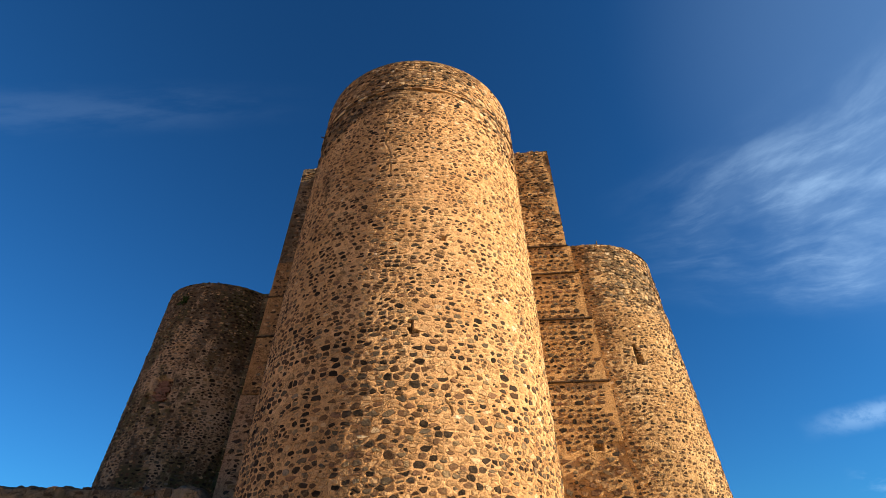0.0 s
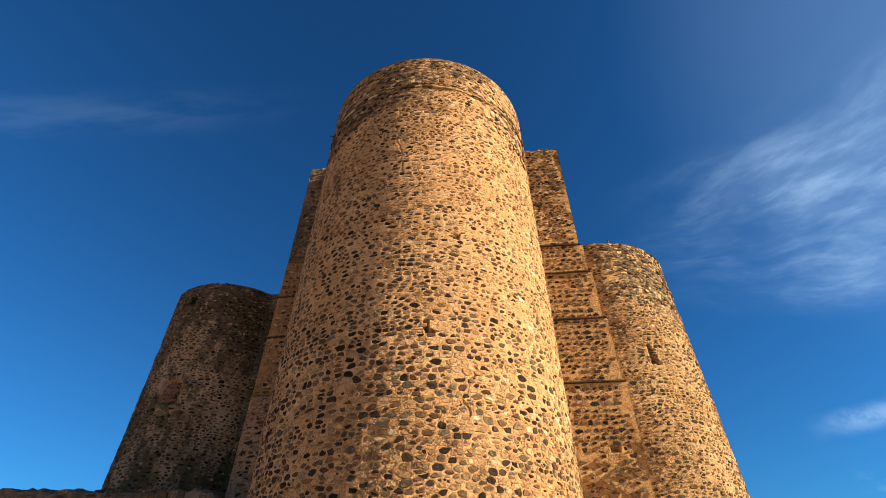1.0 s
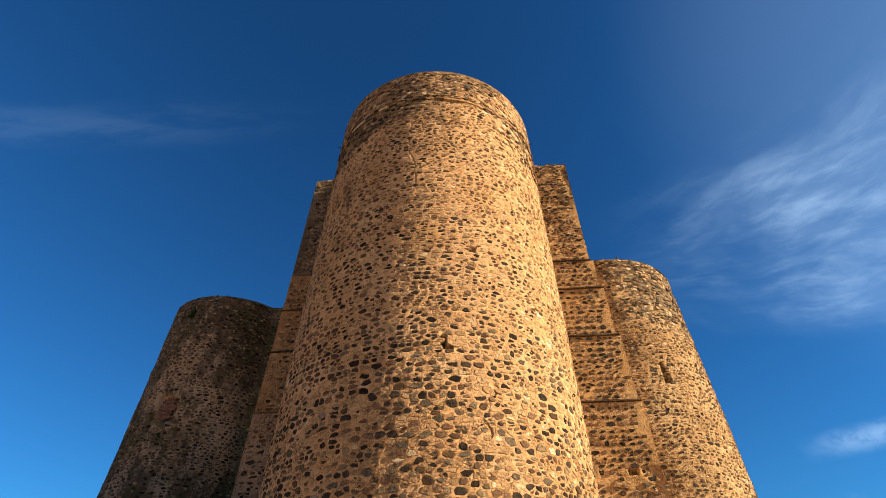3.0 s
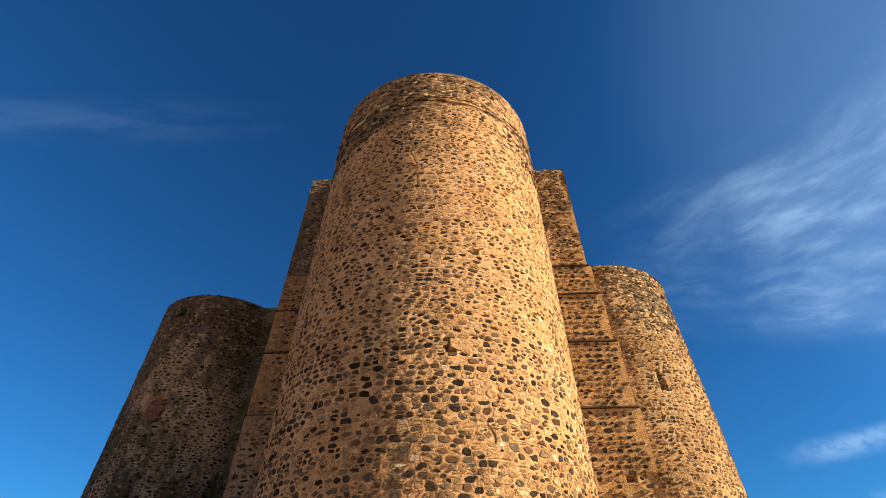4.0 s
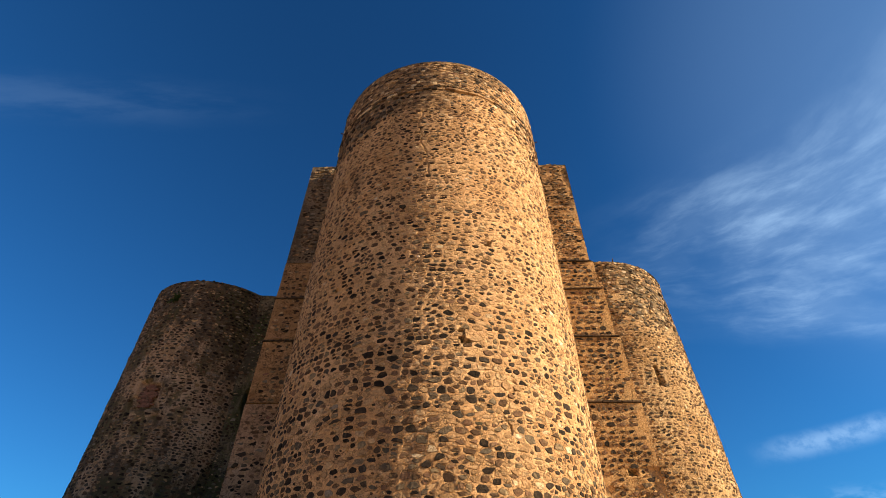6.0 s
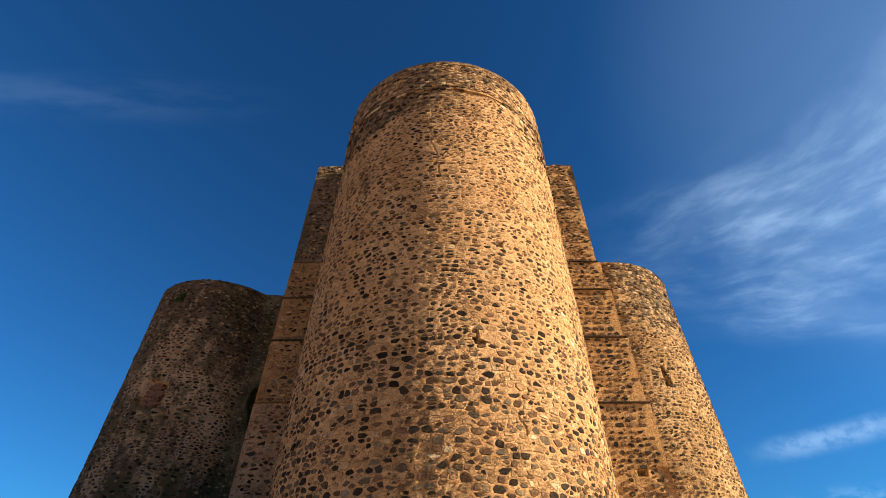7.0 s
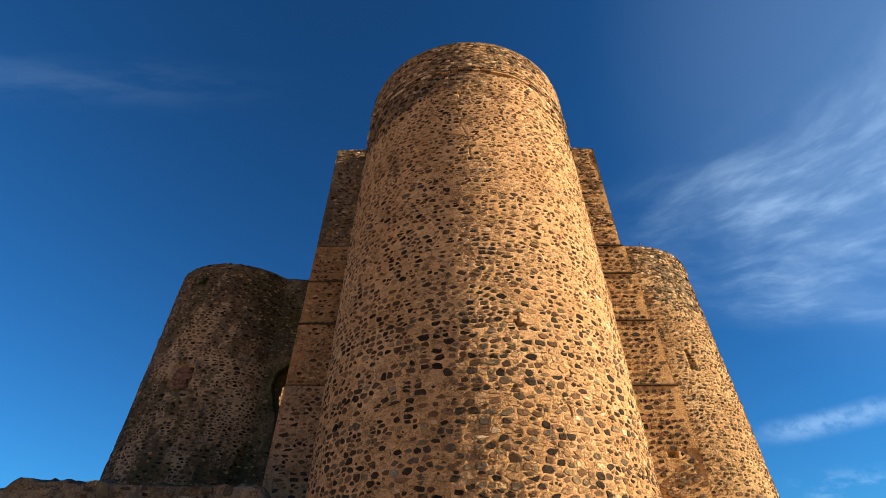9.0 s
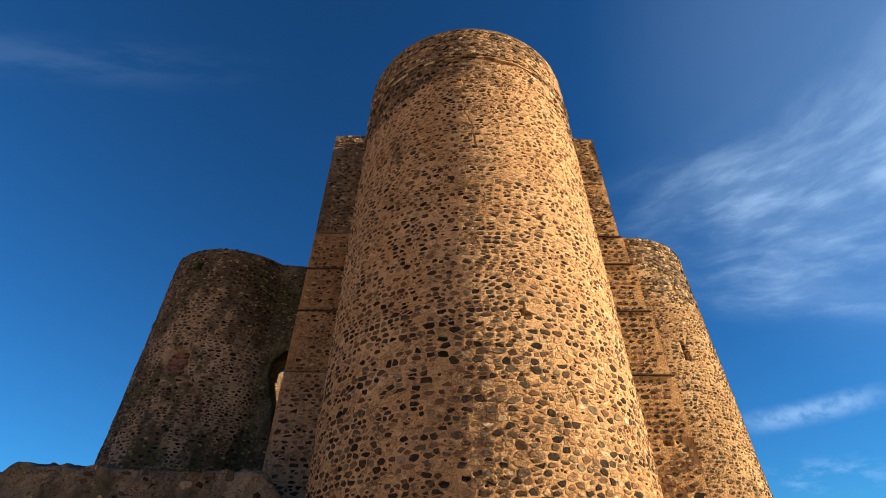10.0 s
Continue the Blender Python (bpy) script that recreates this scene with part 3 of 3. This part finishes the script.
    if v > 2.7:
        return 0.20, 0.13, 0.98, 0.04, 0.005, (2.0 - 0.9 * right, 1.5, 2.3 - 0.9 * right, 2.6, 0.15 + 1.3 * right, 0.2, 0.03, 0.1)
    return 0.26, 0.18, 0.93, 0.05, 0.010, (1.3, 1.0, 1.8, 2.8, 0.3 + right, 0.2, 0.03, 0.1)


def clear_of(holes):
    return lambda u, v: all(abs(u - h[0]) > h[2] * 1.3 or abs(v - h[1]) > h[3] * 1.3 for h in holes)


def build_main():
    tower = thing("round_tower", "tall round castle tower of ochre rubble masonry", "tower", "castle towers")
    us = np.arange(-5.7, 5.71, 0.02)
    vs = np.concatenate([np.arange(-0.2, 2.6, 0.1), np.arange(2.6, MAIN_TOP - 0.01, 0.02), [MAIN_TOP]])
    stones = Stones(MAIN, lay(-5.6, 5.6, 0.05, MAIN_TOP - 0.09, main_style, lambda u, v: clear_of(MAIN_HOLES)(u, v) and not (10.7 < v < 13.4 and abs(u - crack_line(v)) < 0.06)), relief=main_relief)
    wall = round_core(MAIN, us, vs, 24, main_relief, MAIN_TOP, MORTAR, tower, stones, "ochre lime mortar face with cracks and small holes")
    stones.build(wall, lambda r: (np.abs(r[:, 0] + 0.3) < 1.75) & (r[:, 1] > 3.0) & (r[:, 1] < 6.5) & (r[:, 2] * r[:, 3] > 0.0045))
    # the string course: two rows of thin slabs
    for v, th, out in ((14.60, 0.03, 0.04), (14.79, 0.026, 0.04)):
        u = -6.0
        while u < 6.0:
            w = rng.uniform(0.16, 0.42)
            if rng.random() < 0.97:
                p, t, n = MAIN.spot(np.array([u + w / 2]), np.array([v]))
                d = out * rng.uniform(0.4, 1.2)
                bm = box_mesh(-w / 2, w / 2, -d, 0.1, -th * rng.uniform(0.6, 1.1), th * rng.uniform(0.6, 1.1), 0.012)
                bm.transform(Matrix.Translation(Vector(p[0]) + Vector((0, 0, rng.normal(0, 0.012)))) @ Matrix.Rotation((u + w / 2) / MAIN.r0, 4, "Z") @ Matrix.Rotation(rng.normal(0, 0.03), 4, "Y"))
                part("string_slab", bm, [SLATE, SLATE, TAN, BROWN, PALE][rng.integers(5)], wall)
            u += w + 0.02
    # iron stubs near the top
    for az, z in ((-68, 14.95), (66, 15.1)):
        p, t, n = MAIN.spot(np.array([radians(az) * MAIN.r0]), np.array([z]))
        bm = bmesh.new()
        bmesh.ops.create_cone(bm, cap_ends=True, segments=8, radius1=0.018, radius2=0.018, depth=0.2)
        way = Vector(n[0]).to_track_quat("Z", "Y").to_matrix().to_4x4()
        bmesh.ops.transform(bm, matrix=Matrix.Translation(Vector(p[0]) + 0.04 * Vector(n[0])) @ way, verts=bm.verts)
        part("bracket", bm, IRON, tower, "short rusty iron stub")


build_main()

# ---- the keep behind it, with stepped courses ----
TIERS = [(-0.2, 6.58, 0.13, 4.60), (6.58, 8.56, 0.09, 4.53), (8.56, 10.28, 0.05, 4.43), (10.28, 11.42, 0.02, 4.33), (11.42, 16.36, 0.0, 4.22)]
KEEP_A, KEEP_B = (-5.90, 13.42), (4.22, 12.41)


def keep_proud(v):
    return np.interp(v, [-1, 6.56, 6.6, 8.54, 8.58, 10.26, 10.3, 11.4, 11.44, 20], [0.13, 0.13, 0.09, 0.09, 0.05, 0.05, 0.02, 0.02, 0, 0])


KEEP = Flat(KEEP_A, KEEP_B, keep_proud)
KEEP_HOLES = [(9.62, 15.75, 0.05, 0.05, 0.15), (9.9, 4.85, 0.10, 0.07, 0.16)]


def keep_relief(U, V):
    r = 0.006 * field(U, V, 0.3, 21) + 0.003 * field(U, V, 0.08, 24, 2)
    r = r - 0.06 * np.clip(field(U, V, 0.7, 28) * 2, 0, 1) * ((V > 11.6) | (V < 4.95))
    for h in KEEP_HOLES:
        r = r + hollow(U, V, *h)
    return r


def keep_style(u, v):
    # width, height, chance, joint, proud, shares
    f = float(field(u, v, 1.0, 31))
    left = u < 4
    if v > 15.9:
        return 0.18, 0.10, 0.95, 0.02, 0.03, (0.6, 1, 1.2, 2.0, 0.8, 0.8, 0, 0.4)
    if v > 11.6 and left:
        # darker stones here: crust and the tower's shade, both in the shares
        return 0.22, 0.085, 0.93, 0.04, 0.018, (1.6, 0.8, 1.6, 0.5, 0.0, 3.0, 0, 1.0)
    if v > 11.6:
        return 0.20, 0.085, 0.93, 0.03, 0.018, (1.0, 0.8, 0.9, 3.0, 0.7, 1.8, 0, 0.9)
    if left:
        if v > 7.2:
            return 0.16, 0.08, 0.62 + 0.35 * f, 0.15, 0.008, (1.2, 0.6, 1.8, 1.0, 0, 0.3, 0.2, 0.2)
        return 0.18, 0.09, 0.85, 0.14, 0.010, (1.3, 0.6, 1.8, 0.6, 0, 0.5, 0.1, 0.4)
    if v > 4.95:
        return 0.15, 0.10, 0.98 + 0.2 * f, 0.28, 0.004, (2.8, 0.2, 2.6, 0.2, 0, 0.4, 0.1, 0.4)
    return 0.24, 0.13, 0.85, 0.05, 0.03, (1.0, 1.0, 1.6, 2.0, 0, 0.6, 0, 0.4)


def build_keep():
    keep = thing("keep", "square castle keep of coursed rubble with slate ledges", "keep")
    n = np.array([KEEP.d[1], -KEEP.d[0]])
    lim = lambda v: (np.interp(v, [0, 6.58, 6.581, 8.56, 8.561, 10.28, 10.281, 11.42, 11.421, 17], [4.60, 4.60, 4.53, 4.53, 4.43, 4.43, 4.33, 4.33, 4.22, 4.22]) - KEEP_A[0]) / KEEP.d[0] - 0.15
    ok = lambda u, v: u < lim(v) and clear_of(KEEP_HOLES)(u, v) and all(abs(v - z) > 0.07 for z in (6.58, 8.56, 10.28, 11.42))
    both = [Stones(KEEP, lay(u0, u1, 0.05, 16.3, keep_style, ok, wild=0.35), 0.005, keep_relief) for u0, u1 in ((0.06, 2.9), (7.4, 10.6))]
    for z0, z1, out, x1 in TIERS:
        w = (x1 - KEEP_A[0]) / KEEP.d[0]
        rows = np.unique(np.clip(np.append(np.arange(z0, z1, 0.035), z1), z0 + 0.021 if z0 > 0 else z0, z1 - 0.021))
        pieces = [sheet(KEEP, np.arange(0, 2.94, 0.035), rows, keep_relief, both[0]), sheet(KEEP, np.linspace(2.905, 7.35, 12), rows[::6], lambda u, v: 0 * u - 0.03),
                  sheet(KEEP, np.append(np.arange(7.35, w - 0.01, 0.035), w), rows, keep_relief, both[1])]
        a = np.array(KEEP_A) - n * 7.4
        c0, c1 = np.array(KEEP_A) + n * out, np.array(KEEP_A) + np.array(KEEP.d) * w + n * out
        loop = [c0, c1, a + np.array(KEEP.d) * w, a]
        v = [(*q, z) for z in (z0, z1) for q in loop]
        pieces.append((np.array(v), np.array([(1, 2, 6, 5), (2, 3, 7, 6), (3, 0, 4, 7), (4, 5, 6, 7)])))
        v, f = join(pieces)
        # west of the great tower the mortar is darkened to carry its shade
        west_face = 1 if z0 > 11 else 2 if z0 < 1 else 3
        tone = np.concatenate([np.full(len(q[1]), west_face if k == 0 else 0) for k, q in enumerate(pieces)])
        wall = child("wall", mesh_of("wall", v, f, [MORTAR_FLANK, MORTAR_GREY, MORTAR_ROSE, MORTAR_SHADED], tone), keep, "tan mortar face with rows of small stones")
    for st in both:
        st.build(wall, lambda r: (r[:, 1] > 3.9) & (r[:, 1] < 8.5) & (r[:, 2] * r[:, 3] > 0.0018), limit=150)
    # slate ledges where the courses step
    for z, u0, u1, right in ((10.28, 7.2, 10.33, True), (8.56, 7.2, 10.45, True), (6.58, 7.2, 10.53, True), (9.98, -0.05, 2.9, False), (8.45, -0.04, 2.9, False), (11.42, 7.2, 10.2, True)):
        u, k = u0, 0
        while u < u1 - 0.05:
            w = min(rng.uniform(0.25, 0.7), u1 - u)
            p, t, nn = KEEP.spot(np.array([u + w / 2]), np.array([z - 0.05]))
            bm = box_mesh(-w / 2 + 0.008, w / 2 - 0.008, -rng.uniform(0.05, 0.085), 0.12, -0.022, rng.uniform(0.012, 0.03), 0.008)
            turn = Matrix.Translation(Vector(p[0])) @ Matrix.Rotation(math.atan2(KEEP.d[1], KEEP.d[0]) + rng.normal(0, 0.01), 4, "Z") @ Matrix.Rotation(rng.normal(0, 0.012), 4, "Y")
            bm.transform(turn @ Matrix.Translation((0, 0, 0.05 + rng.normal(0, 0.006))))
            part("ledge_slab", bm, SLATE, wall)
            u += w


build_keep()

# ---- the two flanking towers ----
EAST = Round(5.75, 16.92, 3.34, -0.022)
EAST_TOP = 12.65
EAST_HOLES = [(0.48, 8.2, 0.06, 0.17, 0.6), (0.55, 7.92, 0.10, 0.14, 0.6), (1.95, 11.6, 0.06, 0.06, 0.2), (2.2, 9.1, 0.04, 0.05, 0.15), (1.2, 4.9, 0.05, 0.05, 0.15)]


def east_relief(U, V):
    r = 0.010 * field(U, V, 0.3, 41) + 0.008 * field(U, V, 0.09, 44, 2) + 0.03 * field(U, V, 2.0, 45, 2)
    for h in EAST_HOLES:
        r = r + hollow(U, V, *h)
    return r - 0.07 * np.clip(field(U, V, 1.1, 47) * 2, 0, 1) * np.clip(V - 9.3, 0, 1)


def east_style(u, v):
    f = float(field(u, v, 1.4, 51))
    if v > 11.9:
        return 0.19, 0.11, 0.95, 0.03, 0.016, (0.5, 0.7, 1.4, 2.8, 1.1, 0.5, 0, 0.2)
    if v > 10.2:
        return 0.20, 0.11, 0.92, 0.035, 0.022, (0.8, 0.8, 1.2, 2.4, 0.9, 1.6 + 1.5 * f, 0, 0.3)
    if v > 8.0:
        return 0.165, 0.09, 0.93, 0.06, 0.010, (0.8, 0.6, 2.0, 2.6, 0.3 + 0.4 * (u > 1), 0.7, 0, 0.2)
    return 0.15, 0.085, 0.94 + 0.15 * f, 0.11, 0.007, (0.8, 0.5, 2.2, 2.2, 0.25 + (u > 1.2) * 0.5, 0.3, 0, 0.1)


WEST = Round(-9.53, 18.36, 2.57, -0.003)
WEST_TOP = 12.2
WEST_HOLES = [(-0.78, 11.3, 0.05, 0.08, 0.15), (-0.42, 7.72, 0.40, 0.42, 0.20)]


def west_relief(U, V):
    r = 0.008 * field(U, V, 0.32, 61) + 0.006 * field(U, V, 0.1, 64, 2) + 0.012 * field(U, V, 1.6, 65, 2)
    for h in WEST_HOLES:
        r = r + hollow(U, V, *h)
    return r - 0.03 * np.clip(field(U, V, 1.2, 67) * 2, 0, 1)


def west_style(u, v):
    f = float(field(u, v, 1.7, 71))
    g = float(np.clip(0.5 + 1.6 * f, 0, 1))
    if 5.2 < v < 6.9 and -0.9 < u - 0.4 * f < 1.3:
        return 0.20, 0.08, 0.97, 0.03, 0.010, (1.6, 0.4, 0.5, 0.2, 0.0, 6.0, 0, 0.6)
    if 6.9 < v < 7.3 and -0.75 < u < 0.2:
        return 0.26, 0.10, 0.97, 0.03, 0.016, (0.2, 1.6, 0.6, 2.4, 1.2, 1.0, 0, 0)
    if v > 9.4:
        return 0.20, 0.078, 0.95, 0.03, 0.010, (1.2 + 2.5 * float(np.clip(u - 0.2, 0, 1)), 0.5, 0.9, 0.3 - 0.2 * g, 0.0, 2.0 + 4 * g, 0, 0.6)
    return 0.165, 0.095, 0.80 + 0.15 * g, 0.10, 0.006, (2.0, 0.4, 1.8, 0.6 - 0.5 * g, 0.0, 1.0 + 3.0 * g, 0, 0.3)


def build_flank(surf, top, relief, style, holes, mat, u0, u1, label, face, half=False):
    tower = thing("round_tower", label, "tower", "castle towers")
    us = np.arange(u0, u1 + 0.01, 0.038)
    vs = np.concatenate([np.arange(-0.2, 3.4, 0.15), np.arange(3.4, top - 0.01, 0.038), [top]])
    stones = Stones(surf, lay(u0 + 0.2, u1 - 0.1, 0.05, top - 0.06, style, clear_of(holes)), 0.006, relief)
    wall = round_core(surf, us, vs, 24, relief, top, mat, tower, stones, face, half)
    stones.build(wall, lambda r: (r[:, 1] > 4.1) & (np.abs(r[:, 0]) < 1.7) & (r[:, 2] * r[:, 3] > 0.003))
    return tower, wall


east, east_wall = build_flank(EAST, EAST_TOP, east_relief, east_style, EAST_HOLES, MORTAR_PALE, -2.6, 6.0, "lower round tower of pale sunlit rubble beside the keep", "pale mortar with a broken slit and lichen near the rim")
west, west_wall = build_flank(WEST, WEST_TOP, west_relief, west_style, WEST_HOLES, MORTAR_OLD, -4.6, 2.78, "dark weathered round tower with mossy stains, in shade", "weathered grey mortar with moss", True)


def west_bricks():
    gaps = ((2, 0), (4, 1), (6, 0), (8, 1), (9, 0), (3, 2))
    for k in range(12):
        v = 7.38 + 0.062 * k
        for j in range(4):
            u = -0.74 + 0.205 * j + (0.1 if k % 2 else 0)
            if abs(u + 0.42) > 0.30 - 0.022 * abs(k - 6):
                continue
            half = 0.05 if (k, j) in gaps else 0.1012
            p, t, n = WEST.spot(np.array([u]), np.array([v]))
            bm = box_mesh(-half, half, 0.0, 0.11, -0.0302, 0.0302, 0.004)
            bm.transform(Matrix.Translation(Vector(p[0]) - Vector(n[0]) * (0.10 + rng.uniform(-0.008, 0.008))) @ Matrix.Rotation(u / WEST.r0, 4, "Z"))
            part("brick", bm, RED, west_wall)


west_bricks()


def rim_spur(x, y):
    """A short iron spike left standing in the rim of the pale tower."""
    bm = bmesh.new()
    bmesh.ops.create_cone(bm, cap_ends=True, segments=8, radius1=0.035, radius2=0.018, depth=0.34)
    bm.transform(Matrix.Translation((x, y, EAST_TOP + 0.09)) @ Matrix.Rotation(0.12, 4, "Y"))
    part("spike", bm, IRON, east, "short rusty iron spike")


rim_spur(5.92, 13.98)


def leaf_mat():
    mat, nt, b, g = material("caper_leaf", 0.7)
    nt.links.new(ramp_node(nt, g.outputs["Random Per Island"], [(0, (0.018, 0.034, 0.010)), (1, (0.05, 0.085, 0.022))]), b.inputs["Base Color"])
    return mat


LEAF = leaf_mat()


def wall_plant(surf, u, v, size):
    """A tuft rooted in a joint: bent stems with small pointed leaves, hanging down the face."""
    plant = thing("wall_plant", "small dark green plant rooted in the weathered tower", "plant")
    p, t, n = (Vector(k[0]) for k in surf.spot(np.array([u]), np.array([v])))
    stems, leaves = bmesh.new(), bmesh.new()
    for k in range(11):
        side, drop, reach = rng.uniform(-0.5, 0.5), rng.uniform(-1.0, 0.5), rng.uniform(0.25, 0.6)
        path = [p - 0.05 * n + size * (t * side * q + n * reach * q + Vector((0, 0, 1)) * (0.3 * q + drop * q * q)) for q in np.linspace(0, 1, 6)]
        for a, b in zip(path, path[1:]):
            ring = bmesh.ops.create_cone(stems, cap_ends=True, segments=5, radius1=0.006, radius2=0.004, depth=(b - a).length)["verts"]
            bmesh.ops.transform(stems, matrix=Matrix.Translation((a + b) / 2) @ (b - a).to_track_quat("Z", "Y").to_matrix().to_4x4(), verts=ring)
        for q in path[1:]:
            for _ in range(4):
                way = Vector(rng.normal(0, 1, 3)).normalized()
                wide = way.orthogonal().normalized() * 0.018
                tip, fold = q + way * rng.uniform(0.05, 0.09), way.cross(wide).normalized() * 0.006
                four = [leaves.verts.new(c) for c in (q, q + way * 0.03 + wide + fold, tip, q + way * 0.03 - wide + fold)]
                leaves.faces.new((four[0], four[1], four[2])); leaves.faces.new((four[0], four[2], four[3]))
    part("stems", stems, LEAF, plant)
    part("leaves", leaves, LEAF, plant, "small dark green leaves")


wall_plant(WEST, -0.80, 11.4, 0.36)

# ---- the curtain wall with its breach between the dark tower and the keep ----


BREACH_V, BREACH_U = [0, 5.6, 5.8, 6.3, 6.9, 7.4, 7.9, 8.3, 8.7, 8.9, 12], [9, 9, 1.25, 1.12, 0.98, 0.82, 0.66, 0.72, 1.1, 9, 9]


def build_curtain():
    wall = thing("curtain_wall", "mossy ruined curtain wall with a jagged breach", "wall")
    surf = Flat((-7.9, 16.75), (-5.6, 16.75))
    pieces = []
    us, vs = np.arange(0, 2.301, 0.05), np.arange(-0.2, 12.26, 0.05)
    U, V = np.meshgrid(us, vs, indexing="ij")
    rel = lambda u, v: 0.03 * field(u, v, 0.35, 81) + 0.05 * field(u, v, 1.4, 82)
    edge = np.interp(V, BREACH_V, BREACH_U) + 0.06 * field(U, V, 0.4, 83)
    open_ = U > edge
    front, q = sheet(surf, us, vs, rel)
    back = front + np.array([0, 1.3, 0])
    ok = ~(open_[:-1, :-1] | open_[1:, 1:]).reshape(-1)
    q = q[ok]
    n = len(front)
    edges = {}
    for a, b, c, d in q.tolist():
        for e in ((a, b), (b, c), (c, d), (d, a)):
            edges[e] = 1
    rim = [(b, a, a + n, b + n) for a, b in edges if (b, a) not in edges]
    body = child("wall", mesh_of("wall", np.concatenate([front, back]), np.concatenate([q, q[:, ::-1] + n, np.array(rim)]), [MORTAR_MOSS]), wall, "mossy mortar")
    rows = lay(0.05, 2.25, 0.05, 12.0, west_style, lambda u, v: not (4.3 < v < 9.2 and u > float(np.interp(v, BREACH_V, BREACH_U)) - 0.14))
    Stones(surf, rows, relief=rel).build(body)


build_curtain()

# ---- the sunlit inner wall far behind the breach ----


def build_inner():
    wall = thing("inner_wall", "sunlit ochre rubble wall of the castle yard", "wall")
    surf = Flat((-16.0, 29.0), (-7.0, 31.5))
    us, vs = np.linspace(0, surf.length, 90), np.linspace(-0.2, 12.0, 100)
    rag = lambda u, v: 0.04 * field(u, v, 0.5, 91)
    front, q = sheet(surf, us, vs, rag)
    cut = front.reshape(90, 100, 3)
    cut[:, :, 2] *= (1 + 0.05 * field(us, us * 0, 1.2, 92))[:, None] * INNER_TOP / 12.0
    front = cut.reshape(-1, 3)
    n = len(front)
    edges = {}
    for a, b, c, d in q.tolist():
        for e in ((a, b), (b, c), (c, d), (d, a)):
            edges[e] = 1
    rim = [(b, a, a + n, b + n) for a, b in edges if (b, a) not in edges]
    body = child("wall", mesh_of("wall", np.concatenate([front, front + np.array([0.2, 0.8, 0])]), np.concatenate([q, q[:, ::-1] + n, np.array(rim)]), [MORTAR_PALE]), wall)
    rows = lay(0.1, surf.length - 0.1, 0.1, INNER_TOP - 0.8, lambda u, v: (0.3, 0.16, 0.8, 0.07, 0.03, (0.5, 0.5, 1.2, 2, 1.2, 0, 0, 0)))
    Stones(surf, rows).build(body)


INNER_TOP = 13.2
build_inner()

# ---- the low ruined wall in front ----


def build_low_wall():
    wall = thing("low_wall", "low ruined wall of dark rough rubble, in shade", "wall")
    a, b = np.array((-13.6, 11.3)), np.array((-4.95, 11.3))
    surf = Flat(a, b)
    L = surf.length
    us = np.arange(0, L + 0.01, 0.045)
    top = 3.78 + 0.05 * field(us, us * 0, 0.9, 101) + 0.03 * field(us, us * 0, 0.3, 102)
    top = top - 0.16 * np.clip((3.65 - us) / 0.3, 0, 1) - 0.55 * np.clip((us - (L - 0.55)) / 0.55, 0, 1) ** 1.5
    # section: up the front, over the worn crown, down the back
    sec = [(0.0, k / 40 * 0.98) for k in range(41)] + [(0.75 * (1 - math.cos(k / 14 * math.pi)) / 2, 0.98 + 0.02 * math.sin(k / 14 * math.pi)) for k in range(1, 14)] + [(0.75, 0.98 * (1 - k / 10)) for k in range(11)]
    P = np.zeros((len(us), len(sec), 3))
    for j, (y, z) in enumerate(sec):
        zz = top * z - 0.2 * (1 - z)
        s = field(us, zz + y, 0.5, 103) * 0.07 + field(us, zz + y, 0.15, 104, 2) * 0.05
        P[:, j] = np.stack([a[0] + us, a[1] + y + (-s if j < 45 else 0 * s), zz + (s if 41 <= j < 54 else 0 * s)], -1)
    n, m = P.shape[:2]
    i = np.arange(n * m).reshape(n, m)
    q = np.stack([i[:-1, :-1], i[1:, :-1], i[1:, 1:], i[:-1, 1:]], -1).reshape(-1, 4)
    # the end faces
    ends = []
    V = P.reshape(-1, 3)
    for k in (0, n - 1):
        ends += [(i[k, j], i[k, j + 1], i[k, m - 2 - j], i[k, m - 1 - j]) if k == 0 else (i[k, j + 1], i[k, j], i[k, m - 1 - j], i[k, m - 2 - j]) for j in range(m // 2 - 1)]
    body = child("wall", mesh_of("wall", V, np.concatenate([q, np.array(ends)]), [MORTAR_DARK], smooth=False), wall, "rough grey mortar")
    rows = lay(0.05, L - 0.5, 0.05, 3.66, lambda u, v: (0.2, 0.13, 0.62, 0.06, 0.016, (1.0, 0.3, 0.5, 0.0, 0.0, 6.0, 0, 0.4)), lambda u, v: u > 3.9 or v < 3.2)
    Stones(surf, rows).build(body, lambda r: (r[:, 1] > 2.2) & (r[:, 0] > 3.6) & (r[:, 2] * r[:, 3] > 0.004))


build_low_wall()

# ---- single stones and slabs of the great tower, last ----
for stones, ids, parent in LATE:
    single_stones(stones, ids, parent)
